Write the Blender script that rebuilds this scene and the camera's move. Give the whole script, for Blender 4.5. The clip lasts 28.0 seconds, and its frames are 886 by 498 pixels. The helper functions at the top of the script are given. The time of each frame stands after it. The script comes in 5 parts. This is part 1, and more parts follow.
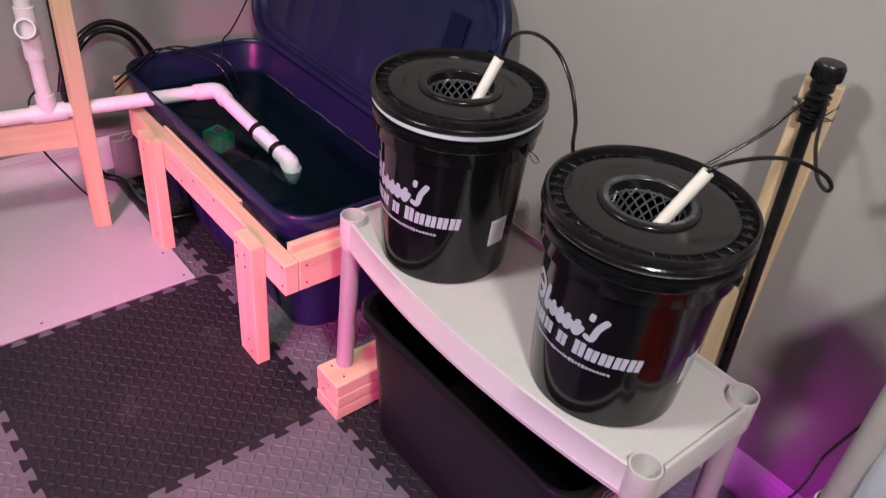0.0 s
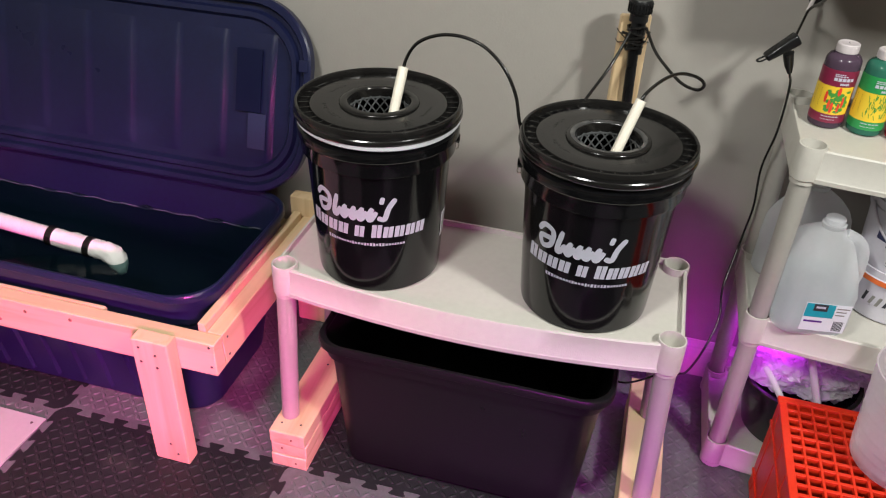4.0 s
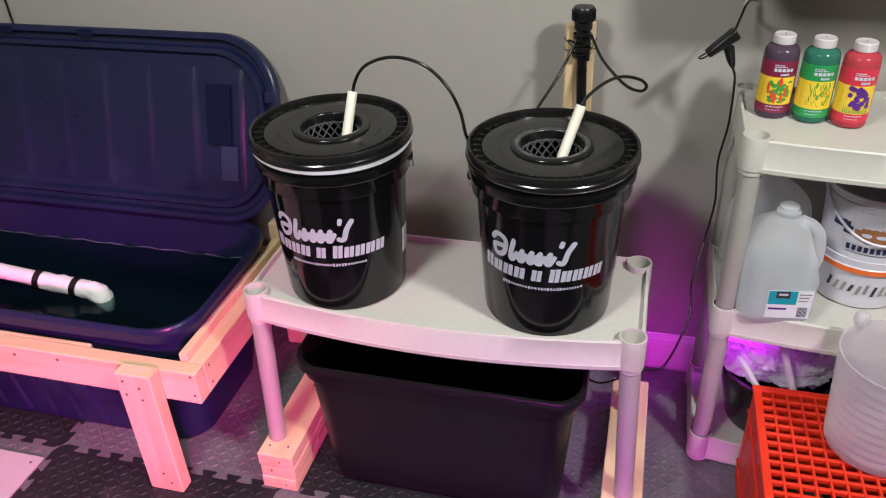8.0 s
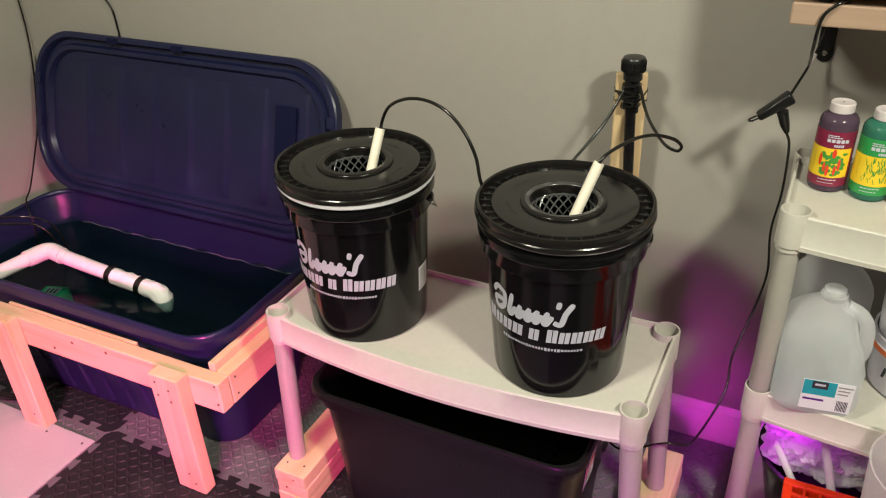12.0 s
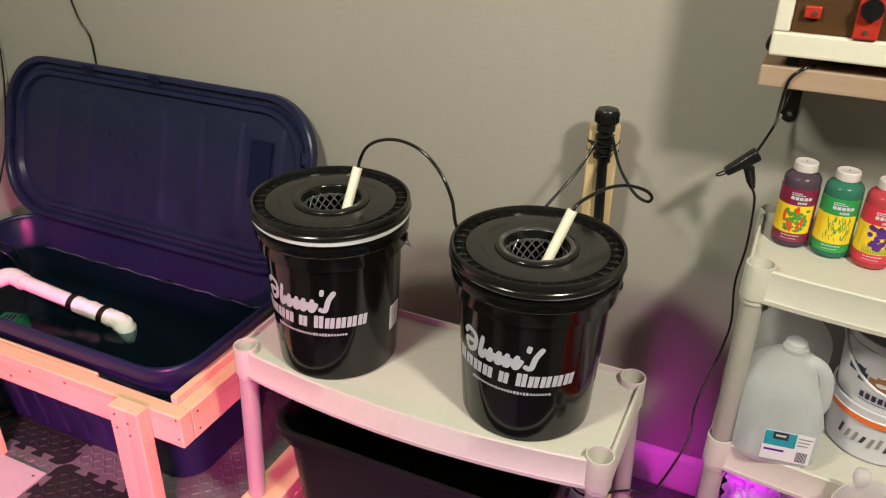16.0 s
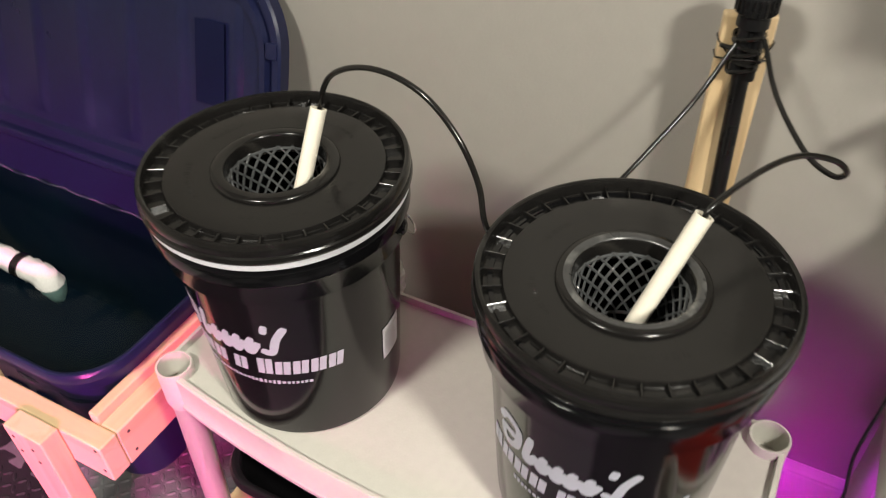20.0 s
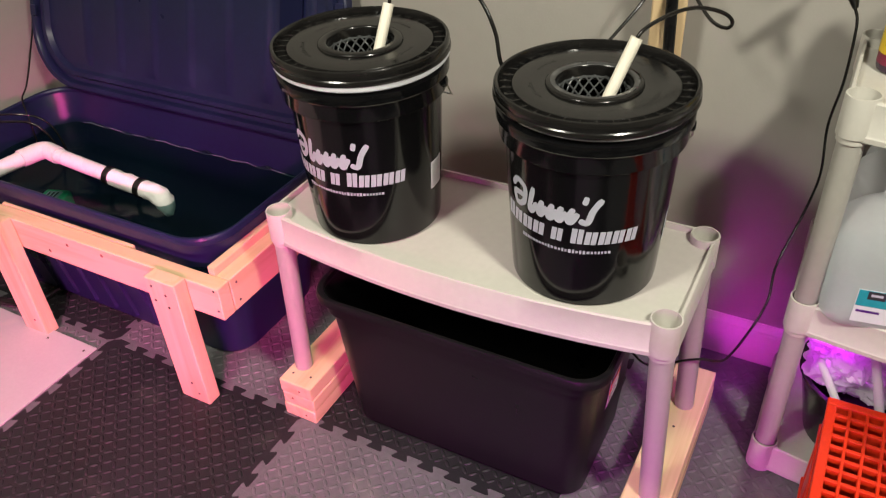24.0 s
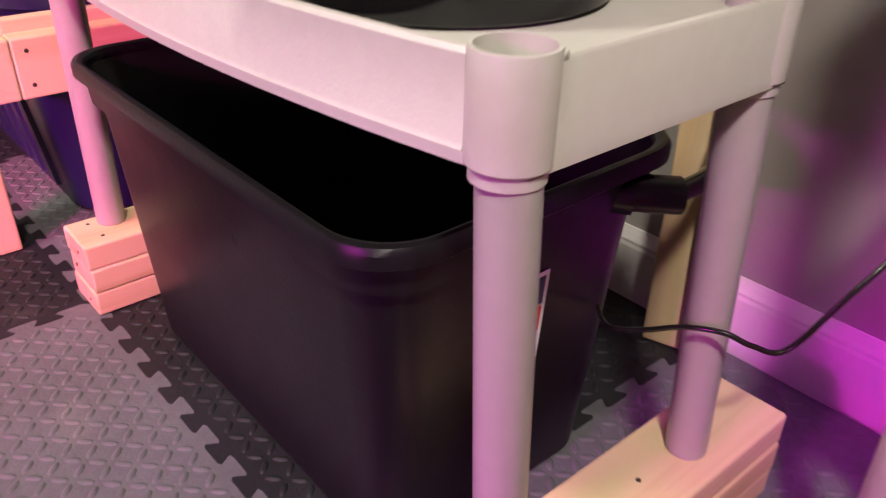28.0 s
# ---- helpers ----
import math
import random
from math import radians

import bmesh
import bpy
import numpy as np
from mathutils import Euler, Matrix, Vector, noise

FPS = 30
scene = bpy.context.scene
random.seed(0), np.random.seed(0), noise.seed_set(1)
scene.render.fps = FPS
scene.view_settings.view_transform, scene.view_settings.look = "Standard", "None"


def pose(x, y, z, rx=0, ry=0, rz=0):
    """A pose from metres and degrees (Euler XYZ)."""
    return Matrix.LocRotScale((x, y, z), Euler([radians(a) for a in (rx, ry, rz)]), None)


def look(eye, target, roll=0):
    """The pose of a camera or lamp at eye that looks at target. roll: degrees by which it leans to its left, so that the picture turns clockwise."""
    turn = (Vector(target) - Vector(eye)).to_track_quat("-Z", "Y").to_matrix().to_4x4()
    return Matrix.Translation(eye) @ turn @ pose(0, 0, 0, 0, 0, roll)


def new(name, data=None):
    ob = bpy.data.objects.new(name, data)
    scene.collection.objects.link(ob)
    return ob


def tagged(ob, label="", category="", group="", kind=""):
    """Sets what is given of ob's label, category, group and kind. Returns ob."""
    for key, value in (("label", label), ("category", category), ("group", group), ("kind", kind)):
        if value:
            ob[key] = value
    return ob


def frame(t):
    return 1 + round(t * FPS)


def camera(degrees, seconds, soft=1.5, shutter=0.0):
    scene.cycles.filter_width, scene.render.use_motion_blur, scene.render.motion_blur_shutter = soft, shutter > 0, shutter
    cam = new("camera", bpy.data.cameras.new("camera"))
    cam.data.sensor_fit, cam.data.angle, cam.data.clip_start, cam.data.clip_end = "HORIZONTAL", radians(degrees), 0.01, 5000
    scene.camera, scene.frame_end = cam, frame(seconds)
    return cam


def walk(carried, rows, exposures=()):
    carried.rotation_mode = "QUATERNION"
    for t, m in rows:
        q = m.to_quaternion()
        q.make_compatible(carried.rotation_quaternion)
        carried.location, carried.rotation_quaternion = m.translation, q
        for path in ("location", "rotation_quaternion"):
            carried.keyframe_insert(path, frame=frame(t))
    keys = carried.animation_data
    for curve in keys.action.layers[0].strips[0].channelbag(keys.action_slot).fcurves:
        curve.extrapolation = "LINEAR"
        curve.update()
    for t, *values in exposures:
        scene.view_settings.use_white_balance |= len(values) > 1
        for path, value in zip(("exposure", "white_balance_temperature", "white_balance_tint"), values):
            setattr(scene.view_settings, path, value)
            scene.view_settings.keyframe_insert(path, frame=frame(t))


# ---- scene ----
cam = camera(58.5, 28.0, 1.15, 0.34)
METRES, EYE, TILT, LEAN, TURN = 4.0, 1.25, -35.0, -10.0, 0.0
PATH = [
    (0, (1.139, -0.786, 1.486), (-0.052, 0.313, 0.314), 6.4),
    (0.5, (1.188, -0.8, 1.48), (0.044, 0.31, 0.272), 5.2),
    (1, (1.078, -0.889, 1.49), (0.03, 0.35, 0.321), 2.9),
    (1.5, (0.923, -0.994, 1.502), (-0.004, 0.347, 0.343), 3.6),
    (2, (0.832, -1.035, 1.469), (0.017, 0.356, 0.285), 7.4),
    (2.5, (0.709, -1.125, 1.473), (0.15, 0.391, 0.294), 4.4),
    (3, (0.643, -1.205, 1.482), (0.255, 0.373, 0.316), 4.2),
    (3.5, (0.626, -1.215, 1.494), (0.238, 0.383, 0.356), 3.6),
    (5.5, (0.751, -1.248, 1.503), (0.289, 0.394, 0.459), -2.0),
    (6, (0.755, -1.256, 1.509), (0.285, 0.37, 0.444), -3.2),
    (6.5, (0.742, -1.261, 1.5), (0.27, 0.371, 0.443), -3.6),
    (7, (0.738, -1.248, 1.512), (0.303, 0.398, 0.463), -3.1),
    (7.5, (0.735, -1.25, 1.515), (0.305, 0.401, 0.472), -2.4),
    (8, (0.764, -1.225, 1.516), (0.306, 0.4, 0.444), -2.5),
    (8.5, (0.857, -1.153, 1.526), (0.318, 0.434, 0.434), -1.3),
    (9, (0.943, -1.088, 1.528), (0.249, 0.448, 0.452), -1.4),
    (9.5, (0.973, -1.049, 1.533), (0.229, 0.477, 0.476), -2.2),
    (10, (0.989, -1.057, 1.54), (0.233, 0.47, 0.492), -1.5),
    (10.5, (0.986, -1.066, 1.537), (0.179, 0.425, 0.475), -2.7),
    (11, (1.001, -1.077, 1.541), (0.188, 0.42, 0.493), -3.8),
    (11.5, (0.995, -1.096, 1.543), (0.194, 0.418, 0.51), -3.0),
    (13.5, (0.975, -1.094, 1.542), (0.184, 0.437, 0.526), -2.4),
    (14, (0.982, -1.084, 1.545), (0.202, 0.451, 0.527), -2.8),
    (14.5, (0.985, -1.069, 1.556), (0.249, 0.502, 0.562), -1.9),
    (15, (0.97, -1.073, 1.561), (0.247, 0.529, 0.606), -0.7),
    (15.5, (0.972, -1.094, 1.554), (0.258, 0.531, 0.631), 0.3),
    (16, (0.974, -1.113, 1.551), (0.242, 0.495, 0.614), 1.0),
    (16.5, (0.974, -1.109, 1.551), (0.204, 0.448, 0.56), -0.3),
    (17, (0.976, -1.111, 1.556), (0.186, 0.443, 0.577), -1.0),
    (17.5, (0.97, -1.107, 1.55), (0.18, 0.46, 0.592), -1.2),
    (18, (0.945, -1.098, 1.543), (0.206, 0.515, 0.619), -0.3),
    (18.5, (0.907, -1.039, 1.539), (0.209, 0.581, 0.597), -0.9),
    (19, (0.839, -0.938, 1.525), (0.136, 0.637, 0.512), -2.5),
    (19.5, (0.733, -0.737, 1.482), (0.066, 0.741, 0.311), -3.1),
    (20, (0.714, -0.474, 1.428), (-0.015, 0.843, 0.112), -1.7),
    (20.5, (0.67, -0.27, 1.407), (-0.144, 0.811, -0.066), -3.8),
    (21, (0.706, -0.345, 1.428), (-0.153, 0.757, -0.003), -4.1),
    (21.5, (0.721, -0.616, 1.393), (-0.098, 0.645, 0.075), -3.1),
    (22, (0.795, -0.81, 1.351), (-0.03, 0.612, 0.212), -1.4),
    (22.5, (0.915, -0.901, 1.336), (0.156, 0.443, 0.064), -3.7),
    (24.5, (0.961, -1.006, 1.447), (0.135, 0.413, 0.305), -3.0),
    (25, (0.963, -1.005, 1.469), (0.138, 0.431, 0.347), -2.2),
    (25.5, (0.943, -1.002, 1.49), (0.129, 0.452, 0.384), -0.8),
    (26, (0.965, -0.99, 1.493), (0.158, 0.465, 0.383), -0.6),
    (26.5, (1.014, -0.913, 1.483), (0.132, 0.481, 0.352), -1.1),
    (27, (1.164, -0.683, 1.295), (0.163, 0.533, 0.062), -0.6),
    (27.2, (1.234, -0.558, 1.185), (0.232, 0.571, -0.061), 0.0),
    (27.5, (1.229, -0.407, 0.947), (0.102, 0.607, -0.198), -0.6),
    (27.7, (1.174, -0.350, 0.802), (-0.016, 0.675, -0.262), -0.7),
    (28, (1.083, -0.308, 0.675), (-0.154, 0.773, -0.28), 1.1),
]
EXPOSURES = [(0.0, -0.1, 5700, 19), (1.0, -0.1, 5700, 15), (2.0, 0.05, 6400, 6), (3.0, 0.05, 6000, 7), (8.0, 0.0, 5700, 9), (9.0, 0.05, 6200, -3), (10.0, 0.05, 6500, -1), (19.0, 0.05, 6700, 2), (20.5, 0.36, 6100, 10), (21.2, 0.36, 6200, 9), (22.5, 0.2, 6400, 4), (26.5, 0.05, 6300, 6), (27.0, 0.05, 6200, 8), (27.7, 0.0, 6100, 20), (28.0, 0.2, 6400, 14)]
walk(cam, [(t, look(eye, target, roll)) for t, eye, target, roll in PATH], EXPOSURES)

# ---- light ----
world = bpy.data.worlds.new("world")
world.use_nodes = True
world.node_tree.nodes["Background"].inputs[0].default_value = (0.55, 0.5, 0.48, 1)
world.node_tree.nodes["Background"].inputs[1].default_value = 0.05
scene.world = world


def lamp(name, place, target, watts, size, size_y, colour):
    data = bpy.data.lights.new(name, "AREA")
    data.shape, data.size, data.size_y, data.energy, data.color = "RECTANGLE", size, size_y, watts, colour
    ob = new(name, data)
    ob.matrix_world = look(place, target)
    return ob


WARM = (1.0, 0.93, 0.80)
lamp("ceiling_lamp", (0.0, -1.2, 2.38), (-0.05, 0.0, 0.3), 49, 0.34, 0.34, WARM)
lamp("ceiling_lamp", (1.86, -0.86, 2.38), (0.8, 0.0, 0.5), 58, 0.20, 0.20, WARM)
grow = lamp("grow_lamp", (1.25, -2.55, 1.30), (-0.52, -0.05, 0.12), 8.6, 0.7, 0.12, (1.0, 0.10, 0.46))
grow.data.spread = radians(28)
grow = lamp("grow_lamp", (1.0, -2.6, 1.10), (0.70, -0.05, 0.06), 1.9, 0.6, 0.12, (1.0, 0.03, 0.85))
grow.data.spread = radians(27)
strip = lamp("grow_strip", (1.09, 0.45, 0.365), (1.04, 0.47, 0.0), 0.6, 0.25, 0.05, (0.85, 0.03, 1.0))
strip.data.spread = radians(125)


# ---- materials ----
def material(name, colour, rough=0.5, metal=0.0, vary=0.12, scale=8.0, bump=0.0, bump_scale=60.0, stain=None, stain_at=0.62, stain_scale=3.0, spec=0.5):
    """Base colour with broad and fine variation, optional stains and fine relief."""
    m = bpy.data.materials.new(name)
    m.use_nodes = True
    nt = m.node_tree
    b = nt.nodes["Principled BSDF"]
    b.inputs["Roughness"].default_value, b.inputs["Metallic"].default_value = rough, metal
    b.inputs["Specular IOR Level"].default_value = spec
    co = nt.nodes.new("ShaderNodeTexCoord")
    big, fine = nt.nodes.new("ShaderNodeTexNoise"), nt.nodes.new("ShaderNodeTexNoise")
    for node, sc in ((big, scale), (fine, scale * 14)):
        node.inputs["Scale"].default_value, node.inputs["Detail"].default_value = sc, 4
        nt.links.new(co.outputs["Object"], node.inputs["Vector"])
    add = nt.nodes.new("ShaderNodeMath")
    add.operation = "ADD"
    nt.links.new(big.outputs["Fac"], add.inputs[0])
    nt.links.new(fine.outputs["Fac"], add.inputs[1])
    ramp = nt.nodes.new("ShaderNodeMapRange")
    ramp.inputs["From Min"].default_value, ramp.inputs["From Max"].default_value = 0.6, 1.4
    ramp.inputs["To Min"].default_value, ramp.inputs["To Max"].default_value = 1 - vary, 1 + vary
    nt.links.new(add.outputs[0], ramp.inputs["Value"])
    mul = nt.nodes.new("ShaderNodeVectorMath")
    mul.operation = "SCALE"
    mul.inputs[0].default_value = colour
    nt.links.new(ramp.outputs[0], mul.inputs["Scale"])
    out = mul.outputs[0]
    if stain:
        sn = nt.nodes.new("ShaderNodeTexNoise")
        sn.inputs["Scale"].default_value, sn.inputs["Detail"].default_value = stain_scale, 7
        nt.links.new(co.outputs["Object"], sn.inputs["Vector"])
        sr = nt.nodes.new("ShaderNodeMapRange")
        sr.inputs["From Min"].default_value, sr.inputs["From Max"].default_value = stain_at, stain_at + 0.12
        nt.links.new(sn.outputs["Fac"], sr.inputs["Value"])
        mix = nt.nodes.new("ShaderNodeMix")
        mix.data_type = "RGBA"
        nt.links.new(sr.outputs[0], mix.inputs["Factor"])
        nt.links.new(out, mix.inputs["A"])
        mix.inputs["B"].default_value = (*stain, 1)
        out = mix.outputs["Result"]
    nt.links.new(out, b.inputs["Base Color"])
    rr = nt.nodes.new("ShaderNodeMapRange")
    rr.inputs["From Min"].default_value, rr.inputs["From Max"].default_value = 0.3, 0.7
    rr.inputs["To Min"].default_value, rr.inputs["To Max"].default_value = max(rough * 0.8, 0.0), min(rough * 1.2, 1)
    nt.links.new(big.outputs["Fac"], rr.inputs["Value"])
    nt.links.new(rr.outputs[0], b.inputs["Roughness"])
    if bump:
        bn = nt.nodes.new("ShaderNodeTexNoise")
        bn.inputs["Scale"].default_value, bn.inputs["Detail"].default_value = bump_scale, 5
        nt.links.new(co.outputs["Object"], bn.inputs["Vector"])
        bp = nt.nodes.new("ShaderNodeBump")
        bp.inputs["Strength"].default_value, bp.inputs["Distance"].default_value = bump, 0.002
        nt.links.new(bn.outputs["Fac"], bp.inputs["Height"])
        nt.links.new(bp.outputs[0], b.inputs["Normal"])
    return m


def wood(name, light, dark, axis, rough=0.6):
    """Sawn softwood: grain drawn out along one axis, each board shifted by its own random value."""
    m = bpy.data.materials.new(name)
    m.use_nodes = True
    nt = m.node_tree
    b = nt.nodes["Principled BSDF"]
    co, info = nt.nodes.new("ShaderNodeTexCoord"), nt.nodes.new("ShaderNodeObjectInfo")
    sh = nt.nodes.new("ShaderNodeVectorMath")
    sh.operation = "MULTIPLY_ADD"
    nt.links.new(info.outputs["Random"], sh.inputs[0])
    sh.inputs[1].default_value = (7.0, 5.0, 3.0)
    nt.links.new(co.outputs["Object"], sh.inputs[2])
    mp = nt.nodes.new("ShaderNodeMapping")
    mp.inputs["Scale"].default_value = [1.6 if i == "xyz".index(axis) else 26 for i in range(3)]
    nt.links.new(sh.outputs[0], mp.inputs["Vector"])
    n = nt.nodes.new("ShaderNodeTexNoise")
    n.inputs["Scale"].default_value, n.inputs["Detail"].default_value, n.inputs["Distortion"].default_value = 1.0, 6, 0.8
    nt.links.new(mp.outputs[0], n.inputs["Vector"])
    r = nt.nodes.new("ShaderNodeValToRGB")
    r.color_ramp.elements[0].position, r.color_ramp.elements[0].color = 0.3, (*dark, 1)
    r.color_ramp.elements[1].position, r.color_ramp.elements[1].color = 0.56, (*light, 1)
    nt.links.new(n.outputs["Fac"], r.inputs["Fac"])
    blot = nt.nodes.new("ShaderNodeTexNoise")
    blot.inputs["Scale"].default_value = 5
    nt.links.new(sh.outputs[0], blot.inputs["Vector"])
    br = nt.nodes.new("ShaderNodeMapRange")
    br.inputs["To Min"].default_value, br.inputs["To Max"].default_value = 0.84, 1.12
    nt.links.new(blot.outputs["Fac"], br.inputs["Value"])
    sc = nt.nodes.new("ShaderNodeVectorMath")
    sc.operation = "SCALE"
    nt.links.new(r.outputs["Color"], sc.inputs[0])
    nt.links.new(br.outputs[0], sc.inputs["Scale"])
    nt.links.new(sc.outputs[0], b.inputs["Base Color"])
    b.inputs["Roughness"].default_value = rough
    bp = nt.nodes.new("ShaderNodeBump")
    bp.inputs["Strength"].default_value, bp.inputs["Distance"].default_value = 0.25, 0.001
    nt.links.new(n.outputs["Fac"], bp.inputs["Height"])
    nt.links.new(bp.outputs[0], b.inputs["Normal"])
    return m


def milky(name, colour, through_it=0.5, rough=0.35, ior=1.2):
    """Translucent moulded plastic."""
    m = material(name, colour, rough, vary=0.05, scale=12)
    b = m.node_tree.nodes["Principled BSDF"]
    b.inputs["Transmission Weight"].default_value = through_it
    b.inputs["IOR"].default_value = ior
    return m


WALL = material("wall_paint", (0.34, 0.32, 0.29), 0.55, vary=0.03, scale=2.0, bump=0.25, bump_scale=160)
CEIL = material("ceiling_paint", (0.34, 0.33, 0.32), 0.8, vary=0.03)
TRIM = material("trim_paint", (0.72, 0.69, 0.66), 0.35, vary=0.03, stain=(0.5, 0.46, 0.42), stain_at=0.66)
SLAB = material("slab", (0.16, 0.155, 0.15), 0.8, vary=0.2)
FOAM_BLACK = material("foam_black", (0.013, 0.013, 0.015), 0.6, vary=0.3, scale=5, bump=0.3, bump_scale=240, stain=(0.04, 0.038, 0.036), stain_at=0.6, stain_scale=6, spec=0.35)
FOAM_GREY = material("foam_grey", (0.115, 0.115, 0.12), 0.62, vary=0.2, scale=5, bump=0.3, bump_scale=240, stain=(0.17, 0.165, 0.16), stain_at=0.6, stain_scale=6)
GLINT = material("ripple_glint", (0.08, 0.09, 0.13), 0.12, vary=0.5, scale=30)
BOARD = material("white_board", (0.43, 0.43, 0.415), 0.45, vary=0.05, stain=(0.5, 0.47, 0.42), stain_at=0.64, stain_scale=9)
CLOTH = material("filter_cloth", (0.74, 0.73, 0.70), 0.8, vary=0.08, scale=20, bump=0.9, bump_scale=70)
RESIN = material("resin", (0.52, 0.50, 0.45), 0.42, vary=0.05, scale=5, bump=0.12, bump_scale=300, stain=(0.47, 0.44, 0.38), stain_at=0.64, stain_scale=7)
POST = material("resin_post", (0.38, 0.365, 0.33), 0.38, vary=0.05, scale=5, bump=0.1, bump_scale=300)
PINE = {a: wood("pine_" + a, (0.69, 0.52, 0.31), (0.57, 0.40, 0.21), a) for a in "xyz"}
ENDGRAIN = wood("pine_end", (0.6, 0.42, 0.23), (0.45, 0.28, 0.14), "y")
BOARDWOOD = wood("shelf_wood", (0.36, 0.25, 0.18), (0.27, 0.18, 0.13), "x")
KNOT = material("knot", (0.18, 0.09, 0.045), 0.6, vary=0.3, scale=60)
SCREW = material("screw", (0.12, 0.1, 0.09), 0.4, 0.8, vary=0.2)
BUCKET = material("bucket_black", (0.0035, 0.0035, 0.004), 0.12, vary=0.2, scale=6, bump=0.04, bump_scale=40, spec=0.45)
LID_BLACK = material("lid_black", (0.0085, 0.0080, 0.0076), 0.16, vary=0.25, scale=9, bump=0.07, bump_scale=320, stain=(0.024, 0.023, 0.022), stain_at=0.62, stain_scale=14, spec=0.42)
BAND = material("band", (0.62, 0.62, 0.66), 0.3, vary=0.08, scale=20)
PRINT = material("print_white", (0.52, 0.52, 0.61), 0.4, vary=0.05, scale=40)
LATTICE = material("lattice", (0.075, 0.078, 0.08), 0.14, vary=0.2)
STICKER = material("sticker", (0.72, 0.74, 0.78), 0.45, vary=0.05, scale=30)
INK = material("ink", (0.03, 0.03, 0.04), 0.5, vary=0.1)
TUBE_WHITE = material("tube_white", (0.78, 0.73, 0.62), 0.35, vary=0.06, scale=30)
PVC = material("pvc", (0.72, 0.69, 0.67), 0.28, vary=0.05, scale=14, stain=(0.6, 0.56, 0.5), stain_at=0.66, stain_scale=12)
RUBBER = material("rubber", (0.008, 0.0075, 0.007), 0.2, vary=0.2, scale=20)
BLACK = material("black_plastic", (0.006, 0.006, 0.0065), 0.3, vary=0.2, scale=16, spec=0.4)
TOTE_BLUE = material("tote_blue", (0.010, 0.0125, 0.046), 0.33, vary=0.18, scale=5, bump=0.1, bump_scale=200, stain=(0.014, 0.018, 0.058), stain_at=0.6, stain_scale=5, spec=0.38)
TOTE_BLACK = material("tote_black", (0.007, 0.0065, 0.0075), 0.34, vary=0.2, scale=5, bump=0.12, bump_scale=200, spec=0.32)
STEEL = material("steel", (0.6, 0.58, 0.55), 0.25, 1.0, vary=0.1)
RED = material("crate_red", (0.66, 0.034, 0.008), 0.36, vary=0.10, scale=10, spec=0.35)
GREEN = material("float_green", (0.06, 0.75, 0.32), 0.5, vary=0.35, scale=30)
GREYBOX = material("grey_metal", (0.33, 0.32, 0.3), 0.45, 0.5, vary=0.15)
PAIL = material("pail", (0.62, 0.6, 0.66), 0.35, vary=0.05)
ORANGE = material("orange", (0.75, 0.16, 0.03), 0.4)
TEAL = material("label_teal", (0.02, 0.32, 0.4), 0.4)
NAVY = material("label_navy", (0.025, 0.03, 0.09), 0.4)
PALE = material("label_pale_navy", (0.020, 0.026, 0.075), 0.4, vary=0.1)
DULL = material("label_notch_shade_navy", (0.004, 0.006, 0.030), 0.6, spec=0.15)
YELLOW = material("label_yellow", (0.8, 0.55, 0.03), 0.4, vary=0.05, scale=30)
BROWN = material("label_brown", (0.3, 0.13, 0.05), 0.4)
LEAF = material("label_leaf", (0.06, 0.27, 0.04), 0.4, vary=0.2, scale=60)
PEPPER = material("label_pepper", (0.7, 0.05, 0.02), 0.4, vary=0.1)
PETAL = material("label_petal", (0.09, 0.02, 0.22), 0.4, vary=0.2)
CAPW = material("cap_white", (0.62, 0.56, 0.57), 0.35, vary=0.03)
AMBER = milky("bottle_smoke", (0.10, 0.065, 0.10), 0.35, 0.2, 1.3)
GREENB = milky("bottle_green", (0.05, 0.20, 0.14), 0.35, 0.2, 1.3)
REDB = milky("bottle_red", (0.58, 0.07, 0.09), 0.35, 0.2, 1.3)
WORN = material("worn_rim", (0.04, 0.04, 0.04), 0.3, vary=0.3, scale=20, stain=(0.12, 0.12, 0.115), stain_at=0.52, stain_scale=30)
WHITEP = material("white_plastic", (0.62, 0.58, 0.5), 0.35, vary=0.04)
SMOKE = milky("smoked_acrylic", (0.25, 0.13, 0.06), 0.75, 0.05, 1.3)
REDP = material("red_plastic", (0.34, 0.02, 0.01), 0.4, vary=0.1)


def see_through(name, colour, body, rough, tint=(1, 1, 1), ripple=0.0, glow_through=0.0):
    """Clear plastic or water: a see-through part and a glossy body mixed in fixed shares."""
    m = material(name, colour, rough, vary=0.06, scale=9, bump=ripple, bump_scale=13, spec=0.5 if ripple else 0.12)
    nt = m.node_tree
    b = nt.nodes["Principled BSDF"]
    clear, mix = nt.nodes.new("ShaderNodeBsdfTransparent"), nt.nodes.new("ShaderNodeMixShader")
    clear.inputs["Color"].default_value = (*tint, 1)
    mix.inputs[0].default_value = body
    nt.links.new(clear.outputs[0], mix.inputs[1])
    shell = b.outputs[0]
    if glow_through:
        lucent, half = nt.nodes.new("ShaderNodeBsdfTranslucent"), nt.nodes.new("ShaderNodeMixShader")
        lucent.inputs["Color"].default_value = (*colour, 1)
        half.inputs[0].default_value = glow_through
        nt.links.new(shell, half.inputs[1])
        nt.links.new(lucent.outputs[0], half.inputs[2])
        shell = half.outputs[0]
    nt.links.new(shell, mix.inputs[2])
    nt.links.new(mix.outputs[0], nt.nodes["Material Output"].inputs["Surface"])
    return m


